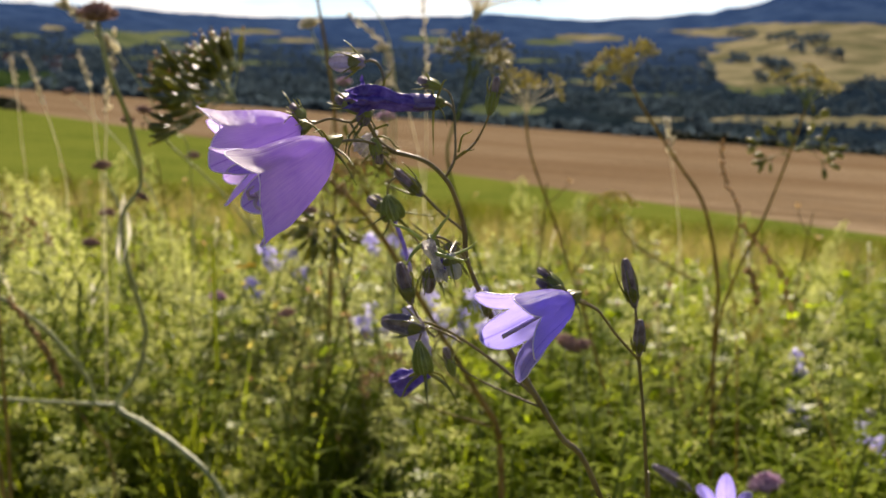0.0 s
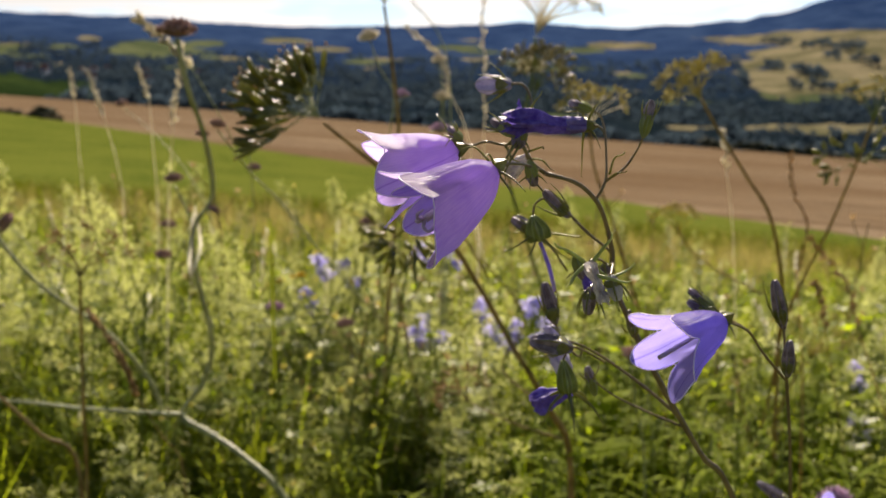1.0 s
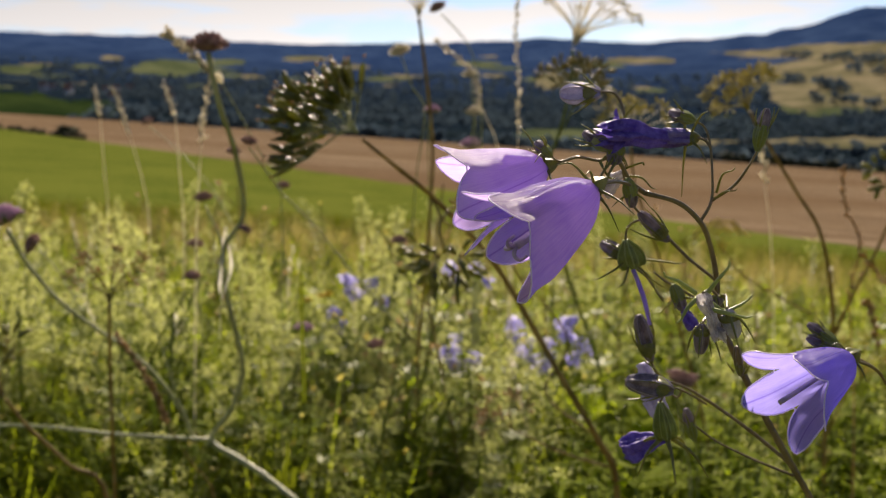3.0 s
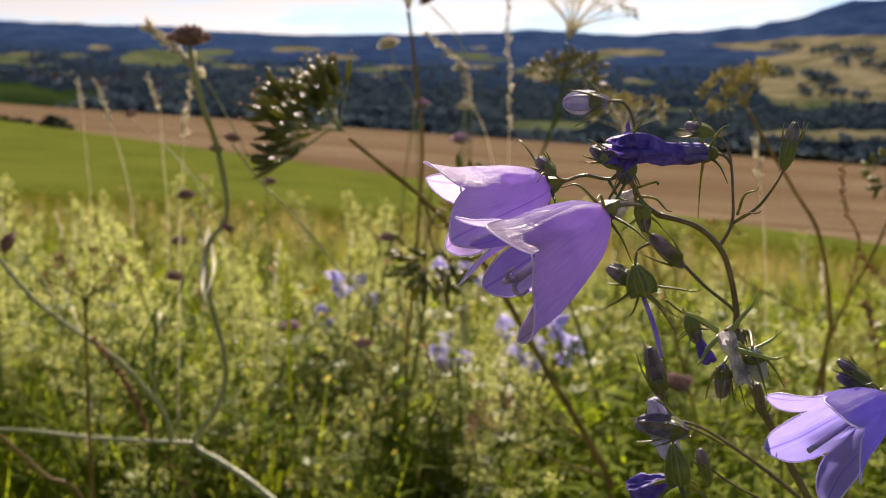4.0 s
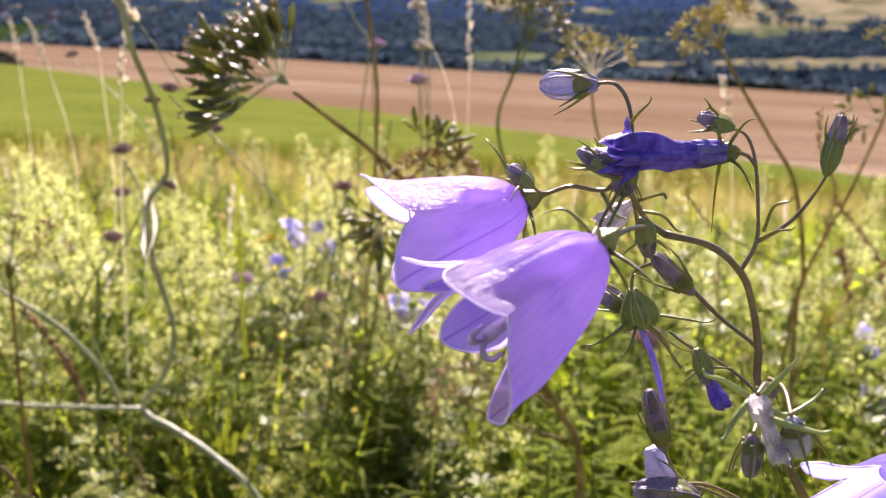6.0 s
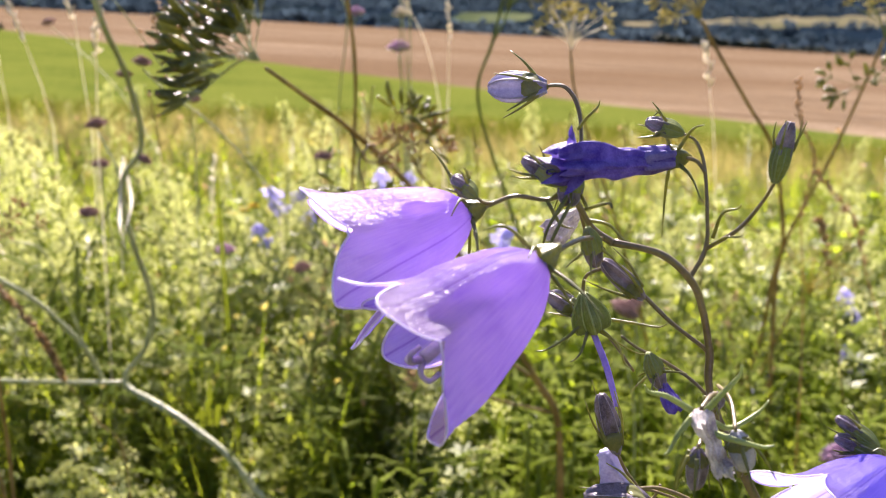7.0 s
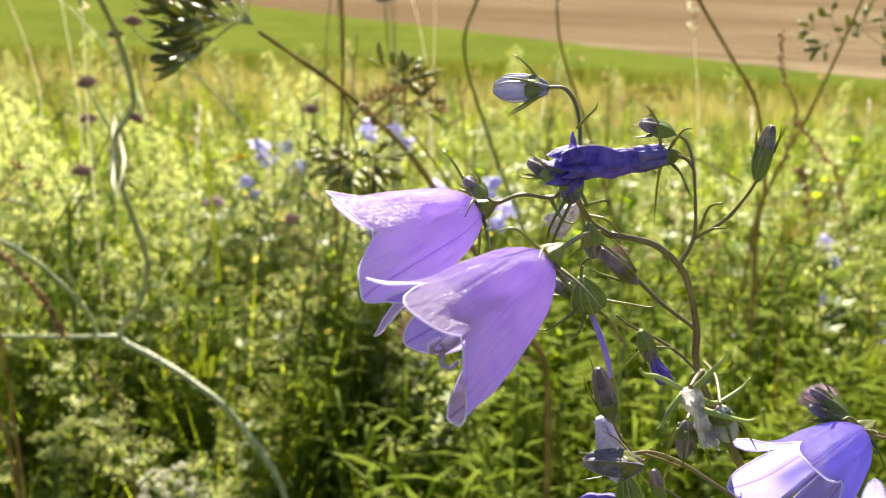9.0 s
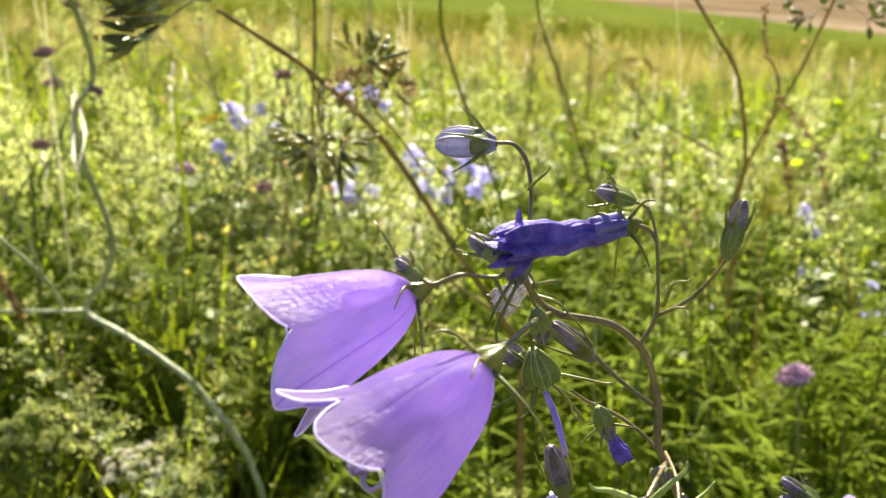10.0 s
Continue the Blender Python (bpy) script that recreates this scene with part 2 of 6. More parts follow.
def tube(geo, points, r0, r1=None, steps=6, n=8, slot=0, wobble=0.0):
    """A round stalk along a smooth line; r0, r1: radii at its ends."""
    r1 = r0 if r1 is None else r1
    line = spline(points, steps)
    verts, faces, a = [], [], None
    for i, c in enumerate(line):
        way = (line[min(i + 1, len(line) - 1)] - line[max(i - 1, 0)]).normalized()
        a = sides(way)[0] if a is None else (a - a.dot(way) * way).normalized()
        b = way.cross(a)
        r = r0 + (r1 - r0) * i / (len(line) - 1)
        if wobble:
            r *= 1 + wobble * noise.noise(c * 160)
        for k in range(n):
            g = 2 * math.pi * k / n
            verts.append(c + r * (math.cos(g) * a + math.sin(g) * b))
    for i in range(len(line) - 1):
        for k in range(n):
            faces.append((i * n + k, i * n + (k + 1) % n, (i + 1) * n + (k + 1) % n, (i + 1) * n + k))
    faces.append(tuple(range(n))[::-1])
    faces.append(tuple(range(len(verts) - n, len(verts))))
    geo.add(verts, faces, slot)
    return line


def spindle(geo, base, tip, width, profile, n=10, slot=0, ribs=0.0, rough=0.0, bend=0.0):
    """A body of revolution from base to tip with radii from a profile; ribs: five-fold folds; rough: crumpling."""
    base, tip = Vector(base), Vector(tip)
    way = tip - base
    a, b = sides(way)
    if rough > 0.2:
        fine = [i / 4 for i in range(4 * len(profile) - 3)]
        profile = [profile[int(q)] + (profile[min(int(q) + 1, len(profile) - 1)] - profile[int(q)]) * (q % 1) for q in fine]
    rows = len(profile)
    verts, faces = [], []
    for i, p in enumerate(profile):
        c = base + way * (i / (rows - 1)) + bend * way.length * math.sin(math.pi * i / (rows - 1)) * b
        for k in range(n):
            g = 2 * math.pi * k / n
            r = width * p * (1 + ribs * math.cos(5 * g + (0.25 * i if rough > 0.2 else 0)))
            v = c + r * (math.cos(g) * a + math.sin(g) * b)
            if rough:
                v = v + rough * width * (0.7 * noise.noise_vector(v * 420) + 0.45 * noise.noise_vector(v * 1100))
            verts.append(v)
    for i in range(rows - 1):
        for k in range(n):
            faces.append((i * n + k, i * n + (k + 1) % n, (i + 1) * n + (k + 1) % n, (i + 1) * n + k))
    faces.append(tuple(range(n))[::-1])
    faces.append(tuple(range(len(verts) - n, len(verts))))
    geo.add(verts, faces, slot)


def blade(geo, points, width, slot=0, up=(0, 0, 1), fold=0.15, steps=4):
    """A narrow pointed leaf along a line, folded at its midrib."""
    line = spline(points, steps)
    verts, faces = [], []
    for i, c in enumerate(line):
        t = i / (len(line) - 1)
        way = (line[min(i + 1, len(line) - 1)] - line[max(i - 1, 0)]).normalized()
        s = way.cross(Vector(up))
        s = s.normalized() if s.length > 1e-3 else sides(way)[0]
        h = way.cross(s)
        w = width * (math.sin(math.pi * min(1, 0.16 + 0.84 * t)) ** 0.8 + 0.02)
        verts += [c + w * s + fold * w * h, c, c - w * s + fold * w * h]
    for i in range(len(line) - 1):
        for k in (0, 1):
            faces.append((3 * i + k, 3 * i + k + 1, 3 * i + k + 4, 3 * i + k + 3))
    geo.add(verts, faces, slot)


# ---- the lie of the land
def smooth(a, b, t):
    t = min(1.0, max(0.0, (t - a) / (b - a)))
    return t * t * (3 - 2 * t)


CREST = ((-0.9, 0.044), (-0.49, 0.0466), (-0.35, 0.046), (-0.25, 0.041), (-0.15, 0.0386), (0.0, 0.042), (0.05, 0.044), (0.14, 0.040), (0.20, 0.042), (0.25, 0.046), (0.28, 0.052), (0.35, 0.068), (0.9, 0.078))


def skyline(u):
    """Slope of the sight line to the crest of the hills, by direction u = x / y."""
    for (a, va), (b, vb) in zip(CREST, CREST[1:]):
        if u < b:
            break
    return va + (vb - va) * smooth(a, b, u) + 0.0006 * math.sin(37 * u) + 0.0005 * noise.noise(Vector((u * 90, 0, 0)))


def land(x, y):
    """Height of the ground."""
    r = math.hypot(x, y)
    near = -0.05 * max(y, -60) - 0.066 * max(-400, min(400, x)) - 3.4 * smooth(2.5, 36, r)
    if r < 450:
        return near
    u = x / max(y, 1.0)
    u = max(-1.2, min(1.2, u)) if y > 0 else 1.2
    edge = (-0.0577 - 0.065 * u - 0.012) if y > 0 else -0.06
    t = min(1.0, max(0.0, math.log(r / 520) / math.log(3600 / 520)))
    v = edge - 0.03 * math.sin(math.pi * min(1, t * 3.5)) * (1 - t) + (skyline(u) - edge) * t ** 1.25
    far = v * r + 7 * noise.noise(Vector((x * 0.004, y * 0.004, 0))) * smooth(600, 1100, r) * (1 - smooth(2600, 3300, r))
    if r > 600:
        far += 5 * noise.noise(Vector((x * 0.02, y * 0.02, 4))) * smooth(600, 900, r)
    if r > 3600:
        far -= (r - 3600) * 0.25
    return near + (far - near) * smooth(450, 620, r)


# clearings on the slopes: direction u, sight slope v, half widths, kind (0 stubble, 1 pasture, 2 near green slope)
CLEAR = [(0.40, 0.030, 0.165, 0.009, 0), (0.36, 0.012, 0.115, 0.016, 0), (0.33, -0.008, 0.075, 0.016, 0), (0.325, -0.020, 0.050, 0.009, 1), (0.45, 0.004, 0.11, 0.018, 0),
         (0.138, 0.0225, 0.034, 0.0035, 0), (0.10, 0.0185, 0.03, 0.003, 1), (0.054, 0.003, 0.016, 0.008, 0), (-0.465, 0.0137, 0.026, 0.0035, 1),
         (-0.315, 0.0165, 0.042, 0.0085, 1), (-0.262, 0.022, 0.020, 0.003, 1), (-0.236, 0.0079, 0.012, 0.003, 0), (-0.142, 0.017, 0.022, 0.0025, 0),
         (-0.186, 0.0258, 0.022, 0.0022, 1), (-0.40, 0.0185, 0.02, 0.0022, 1), (-0.02, 0.020, 0.024, 0.0025, 1), (0.0, 0.009, 0.014, 0.002, 0), (-0.20, -0.006, 0.014, 0.002, 1),
         (-0.53, -0.028, 0.155, 0.024, 2), (0.06, -0.047, 0.05, 0.005, 1), (0.52, -0.055, 0.30, 0.0058, 0)]


def clearing(x, y, z):
    """How far inside a stubble field, a pasture or the green slope a place lies (above 0: inside)."""
    u, v = x / y, (z - 0.6) / y
    p = 1 + 0.32 * noise.noise(Vector((u * 22, v * 120, 1))) + 0.22 * noise.noise(Vector((u * 70, v * 400, 5)))
    best = [-1.0, -1.0, -1.0]
    for a, b, c, d, kind in CLEAR:
        f = ((u - a) / (c * p)) ** 2 + ((v - b) / (d * p)) ** 2
        best[kind] = max(best[kind], 1 - f)
    return best


def cleared(x, y, z):
    return max(clearing(x, y, z)) > 0


field_rnd = random.Random(8)
for _ in range(34):
    u = field_rnd.uniform(-0.55, 0.22)
    CLEAR.append((u, field_rnd.uniform(-0.012, 0.028) - 0.1 * max(0.0, u), field_rnd.uniform(0.010, 0.034), field_rnd.uniform(0.0012, 0.0026), field_rnd.choice((0, 1, 1))))

ground_geo = Geo()
turns = [i * 0.4 - 60 for i in range(301)] + [60 + 10 * i for i in range(1, 24)]
rings = [0.0] + [0.25 * 1.09 ** i for i in range(89)] + [525 * 1.02 ** i for i in range(98)]
rings = [r for r in rings if r < 4700] + [4700]
for r in rings:
    for g in turns:
        x, y = r * math.sin(radians(g)), r * math.cos(radians(g))
        ground_geo.v.append((x, y, land(x, y) + (0.02 * noise.noise(Vector((x * 1.5, y * 1.5, 3))) if r < 60 else 0)))
n = len(turns)
for i in range(len(rings) - 1):
    for k in range(n):
        ground_geo.f.append((i * n + k, i * n + (k + 1) % n, (i + 1) * n + (k + 1) % n, (i + 1) * n + k)[::-1])
        ground_geo.m.append(0)
covers = [clearing(*p) if p[1] > 250 and math.hypot(p[0], p[1]) > 540 else (-1, -1, -1) for p in ground_geo.v]


def ground_material():
    """Meadow soil, mown grass, stubble and distant fields, told apart by where they lie."""
    m = bpy.data.materials.new("ground")
    m.use_nodes = True
    n, l = m.node_tree.nodes, m.node_tree.links
    shader = n["Principled BSDF"]
    shader.inputs["Roughness"].default_value, shader.inputs["Specular IOR Level"].default_value = 0.9, 0.0
    place = n.new("ShaderNodeTexCoord")
    split = n.new("ShaderNodeSeparateXYZ")
    l.new(place.outputs["Object"], split.inputs[0])

    def texture(scale, detail=5, stretch=None):
        t = n.new("ShaderNodeTexNoise")
        t.inputs["Scale"].default_value, t.inputs["Detail"].default_value = scale, detail
        if stretch:
            mp = n.new("ShaderNodeMapping")
            mp.inputs["Scale"].default_value = stretch
            mp.inputs["Rotation"].default_value = (0, 0, FIELD_TURN)
            l.new(place.outputs["Object"], mp.inputs["Vector"])
            l.new(mp.outputs["Vector"], t.inputs["Vector"])
        else:
            l.new(place.outputs["Object"], t.inputs["Vector"])
        return t.outputs["Fac"]

    def calc(op, a, b=0.0, c=0.0):
        k = n.new("ShaderNodeMath")
        k.operation = op
        for i, q in enumerate((a, b, c)):
            if isinstance(q, (int, float)):
                k.inputs[i].default_value = q
            else:
                l.new(q, k.inputs[i])
        return k.outputs[0]

    def step(value, a, b):
        k = n.new("ShaderNodeMapRange")
        k.interpolation_type = "SMOOTHSTEP"
        k.inputs["From Min"].default_value, k.inputs["From Max"].default_value = a, b
        l.new(value, k.inputs["Value"])
        return k.outputs["Result"]

    def blend(fac, a, b):
        k = n.new("ShaderNodeMix")
        k.data_type = "RGBA"
        l.new(fac, k.inputs["Factor"])
        for q, s in ((a, "A"), (b, "B")):
            if isinstance(q, tuple):
                k.inputs[s].default_value = (*q, 1)
            else:
                l.new(q, k.inputs[s])
        return k.outputs["Result"]

    x, y = split.outputs["X"], split.outputs["Y"]
    soil = blend(step(texture(14), 0.35, 0.65), (0.07, 0.075, 0.022), (0.17, 0.16, 0.06))
    dry = blend(step(texture(1.1), 0.35, 0.65), (0.14, 0.14, 0.04), (0.23, 0.205, 0.08))
    green = blend(step(texture(0.16, 6), 0.35, 0.65), (0.046, 0.072, 0.010), (0.088, 0.110, 0.018))
    green = blend(step(texture(3.0, 4), 0.3, 0.7), green, (0.10, 0.115, 0.022))
    stubble = blend(step(texture(0.06, 6, (1.0, 14.0, 1.0)), 0.35, 0.65), (0.080, 0.056, 0.035), (0.175, 0.130, 0.083))
    stubble = blend(step(texture(0.5, 3, (0.05, 1.0, 1.0)), 0.48, 0.66), stubble, (0.215, 0.166, 0.113))
    stubble = blend(step(texture(0.022, 4, (0.4, 1.6, 1.0)), 0.40, 0.62), stubble, (0.098, 0.065, 0.038))
    stubble = blend(step(texture(1.2, 4), 0.35, 0.85), stubble, (0.145, 0.100, 0.058))
    # wooded slopes: shade among the trees put into a near-black bluish colour
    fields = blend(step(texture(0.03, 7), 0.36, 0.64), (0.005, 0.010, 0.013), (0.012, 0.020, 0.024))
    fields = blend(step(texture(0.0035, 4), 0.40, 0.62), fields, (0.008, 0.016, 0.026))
    wave = calc("MULTIPLY_ADD", texture(0.9, 4), 1.6, y)
    colour = blend(step(wave, 2.6, 4.4), soil, dry)
    colour = blend(step(wave, 8.5, 15.0), colour, green)
    nx, ny, off = FIELD_LINE
    over = calc("ADD", calc("MULTIPLY", x, nx), calc("MULTIPLY_ADD", y, ny, -off))
    over = calc("MULTIPLY_ADD", texture(0.25, 4), 1.5, over)
    colour = blend(step(over, 0.4, 1.4), colour, stubble)
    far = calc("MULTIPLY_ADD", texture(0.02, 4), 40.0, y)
    # aerial haze painted into the ground colour: bluer ridge with growing distance
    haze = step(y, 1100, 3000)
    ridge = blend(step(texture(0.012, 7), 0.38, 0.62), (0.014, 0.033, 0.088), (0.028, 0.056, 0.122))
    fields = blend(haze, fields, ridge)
    rough_edge = calc("MULTIPLY_ADD", texture(0.03, 5), 0.9, -0.45)
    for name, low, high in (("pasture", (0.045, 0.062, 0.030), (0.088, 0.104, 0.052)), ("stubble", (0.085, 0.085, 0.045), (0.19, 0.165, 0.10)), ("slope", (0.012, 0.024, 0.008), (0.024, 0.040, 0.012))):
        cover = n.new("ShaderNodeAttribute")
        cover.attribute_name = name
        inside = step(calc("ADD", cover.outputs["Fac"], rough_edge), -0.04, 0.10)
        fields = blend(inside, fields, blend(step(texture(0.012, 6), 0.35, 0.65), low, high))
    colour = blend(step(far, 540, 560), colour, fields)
    l.new(colour, shader.inputs["Base Color"])
    b = n.new("ShaderNodeBump")
    b.inputs["Strength"].default_value, b.inputs["Distance"].default_value = 0.7, 0.06
    l.new(texture(5.0, 6), b.inputs["Height"])
    relief = n.new("ShaderNodeBump")
    relief.inputs["Strength"].default_value, relief.inputs["Distance"].default_value = 0.8, 9.0
    l.new(calc("MULTIPLY", texture(0.05, 6), step(y, 560, 700)), relief.inputs["Height"])
    l.new(b.outputs["Normal"], relief.inputs["Normal"])
    l.new(relief.outputs["Normal"], shader.inputs["Normal"])
    return m


# edge of the stubble field: a straight line on the ground
FIELD_A, FIELD_B = (-58.7, 136.4), (20.0, 45.2)
_dx, _dy = FIELD_B[0] - FIELD_A[0], FIELD_B[1] - FIELD_A[1]
_ln = math.hypot(_dx, _dy)
FIELD_LINE = (-_dy / _ln, _dx / _ln, (-_dy * FIELD_A[0] + _dx * FIELD_A[1]) / _ln)
FIELD_TURN = -math.atan2(_dy, _dx)
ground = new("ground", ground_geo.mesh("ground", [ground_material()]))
for k, name in enumerate(("stubble", "pasture", "slope")):
    ground.data.attributes.new(name, "FLOAT", "POINT").data.foreach_set("value", [c[k] for c in covers])
tagged(ground, "rolling farmland with meadow, grass strip and tan stubble field", "ground", kind="structure")


# ---- woods and hedges far off
def scatter(name, template, spots, mats, label, category, kind="stuff", smooth_faces=False):
    """Bakes many turned and scaled copies of small templates into one mesh."""
    vs, fs, ms, base = [], [], [], 0
    for which, (x, y, z), turn, size, tall, lean in spots:
        v, f, m = template[which]
        c, s = math.cos(turn), math.sin(turn)
        w = np.empty_like(v)
        w[:, 0] = x + size * (c * v[:, 0] - s * v[:, 1]) + lean[0] * v[:, 2] * tall
        w[:, 1] = y + size * (s * v[:, 0] + c * v[:, 1]) + lean[1] * v[:, 2] * tall
        w[:, 2] = z + tall * v[:, 2]
        vs.append(w)
        fs.append(f + base)
        ms.append(m)
        base += len(v)
    v, f, m = np.concatenate(vs), np.concatenate(fs), np.concatenate(ms)
    me = bpy.data.meshes.new(name)
    me.vertices.add(len(v))
    me.vertices.foreach_set("co", v.astype(np.float32).ravel())
    me.loops.add(f.size)
    me.loops.foreach_set("vertex_index", f.astype(np.int32).ravel())
    me.polygons.add(len(f))
    me.polygons.foreach_set("loop_start", np.arange(0, f.size, 3, dtype=np.int32))
    for q in mats:
        me.materials.append(q)
    me.polygons.foreach_set("material_index", m.astype(np.int32))
    me.polygons.foreach_set("use_smooth", np.full(len(f), smooth_faces))
    me.update(calc_edges=True)
    ob = new(name, me)
    return tagged(ob, label, category, kind=kind)


def frozen(geo):
    """A Geo as triangle arrays, for scatter()."""
    f, m = [], []
    for face, slot in zip(geo.f, geo.m):
        for i in range(1, len(face) - 1):
            f.append((face[0], face[i], face[i + 1]))
            m.append(slot)
    return np.array([tuple(p) for p in geo.v], float), np.array(f, int), np.array(m, int)


def crown(seed, clumps):
    """A tree's crown: many small leaf clumps round a few uneven boughs."""
    r = random.Random(seed)
    g = Geo()
    boughs = [(Vector((r.uniform(-0.22, 0.22), r.uniform(-0.22, 0.22), r.uniform(0.35, 0.75))), r.uniform(0.2, 0.34)) for _ in range(4)]
    for _ in range(clumps):
        o, size = r.choice(boughs)
        d = Vector((r.gauss(0, 1), r.gauss(0, 1), r.gauss(0, 1))).normalized()
        p = o + d * size * r.uniform(0.55, 1.1)
        u, v = sides((d + 0.7 * Vector((r.gauss(0, 1), r.gauss(0, 1), r.gauss(0, 1)))).normalized())
        w = r.uniform(0.09, 0.19)
        g.add([p + u * w, p + v * w * 0.8, p - u * w, p - v * w * 0.9], [(0, 1, 2, 3)])
    tube(g, [(0, 0, 0), (0.01, 0, 0.4)], 0.035, 0.02, 1, 3)
    return frozen(g)


def far_spot(u, v):
    """The place on the far slopes in direction u that is seen at slope v."""
    r = 600.0
    while r < 3500:
        y = r / math.sqrt(1 + u * u)
        z = land(u * y, y)
        if (z - 0.6) / y > v:
            break
        r *= 1.006
    return u * y, y, z


rnd = random.Random(4)
crowns = [crown(i, 26) for i in range(6)]
spots = []
for k in range(13000):
    g = rnd.uniform(-0.62, 0.62)
    r = rnd.uniform(505, 820) if k < 5000 else 570 * (2300 / 570) ** (rnd.random() ** 1.1)
    x, y = r * math.sin(g), r * math.cos(g)
    z = land(x, y)
    if cleared(x, y, z) or (r > 800 and noise.noise(Vector((x * 0.006, y * 0.004, 3))) < -0.22):
        continue
    size = rnd.uniform(6, 11) * (1 + 0.25 * smooth(900, 2000, r))
    spots.append((rnd.randrange(6), (x, y, z - 0.25 * size), rnd.uniform(0, 6.3), 1.05 * size, size * rnd.uniform(0.9, 1.35), (0, 0)))
# trees in rows on the hillside field
for u0, v0, u1, v1, count in ((0.272, 0.026, 0.37, 0.019, 44), (0.278, 0.003, 0.336, -0.008, 36), (0.335, 0.012, 0.40, 0.002, 24), (0.25, 0.012, 0.262, -0.02, 14), (0.30, -0.015, 0.37, -0.024, 20)):
    for i in range(count):
        t = (i + rnd.random()) / count
        if noise.noise(Vector((t * 5, u0 * 50, v0 * 500))) < -0.12:
            continue
        x, y, z = far_spot(u0 + (u1 - u0) * t, v0 + (v1 - v0) * t + rnd.gauss(0, 0.0012))
        size = rnd.uniform(13, 22)
        spots.append((rnd.randrange(6), (x, y, z - 1.5), rnd.uniform(0, 6.3), size, size * rnd.uniform(0.9, 1.2), (0, 0)))
scatter("far_woods", crowns, spots, [WOOD], "dark wooded hills beyond the valley, with blue haze in their colour", "woods")

# hedges along the far fields
HEDGES = [((-85, 166), (-53, 130), 40, 0.5, 1.1), ((-62, 143), (-59, 140), 6, 1.5, 2.2), ((104, 470), (420, 470), 90, 4, 7)]
bushes = [crown(20 + i, 60) for i in range(4)]
hedge_spots = []
for (x0, y0), (x1, y1), count, low, high in HEDGES:
    for i in range(count):
        t = (i + rnd.random()) / count
        x, y = x0 + (x1 - x0) * t + rnd.uniform(-1, 1), y0 + (y1 - y0) * t + rnd.uniform(-1, 1)
        s = rnd.uniform(low, high)
        hedge_spots.append((rnd.randrange(4), (x, y, land(x, y) - 0.2 * s), rnd.uniform(0, 6.3), 1.5 * s, s, (0, 0)))
scatter("field_hedge", bushes, hedge_spots, [HEDGE], "dark hedges and bushes along the field edges", "hedge")


# village below the woods
HOUSE_WALL = material("house_plaster", (0.32, 0.32, 0.33), (0.46, 0.46, 0.46), 0.8, 0.3)
HOUSE_ROOF = material("roof_tiles", (0.16, 0.07, 0.05), (0.26, 0.12, 0.08), 0.8, 0.5)


def house(x, y, turn, size):
    """A plain gabled house."""
    z = land(x, y) + 3.2
    ob = thing("house", (x, y, z), "small pale house with a red-brown gabled roof", "house", "village houses")
    c, q = math.cos(turn), math.sin(turn)
    w, d, h = size * 0.5, size * 0.36, size * 0.5
    put = lambda px, py, pz: (x + c * px - q * py, y + q * px + c * py, z + pz)
    g = Geo()
    g.add([put(a, b, e) for e in (-6, h) for a, b in ((-w, -d), (w, -d), (w, d), (-w, d))] + [put(-w, 0, h * 1.7), put(w, 0, h * 1.7)],
          [(0, 1, 5, 4), (1, 2, 6, 9, 5), (2, 3, 7, 6), (3, 0, 4, 8, 7)])
    part("wall", g, HOUSE_WALL, ob, smooth=False)
    g = Geo()
    o = 0.5
    for b in (-1, 1):
        g.add([put(a, e, k) for a in (-w - o, w + o) for e, k in ((b * (d + o), h - 0.35), (0, h * 1.7 + 0.02), (0, h * 1.7 + 0.35), (b * (d + o), h - 0.02))],
              [(0, 1, 2, 3), (4, 5, 6, 7), (0, 4, 7, 3), (3, 7, 6, 2), (0, 1, 5, 4)])
    part("roof", g, HOUSE_ROOF, ob, smooth=False)


house_rnd = random.Random(12)
for _ in range(12):
    g, r = house_rnd.uniform(-0.42, -0.26), house_rnd.uniform(1150, 1500)
    house(r * math.sin(g), r * math.cos(g), house_rnd.uniform(-0.6, 0.6), house_rnd.uniform(6.5, 9.5))


# ---- bellflowers
SEPALS = (0, 72, 144, 216, 288)
BELL = (0.20, 0.40, 0.53, 0.61, 0.67, 0.72, 0.77, 0.82, 0.87, 0.93, 1.0, 1.08, 1.17, 1.26)
FIVE = (36, 108, 180, 252, 324)


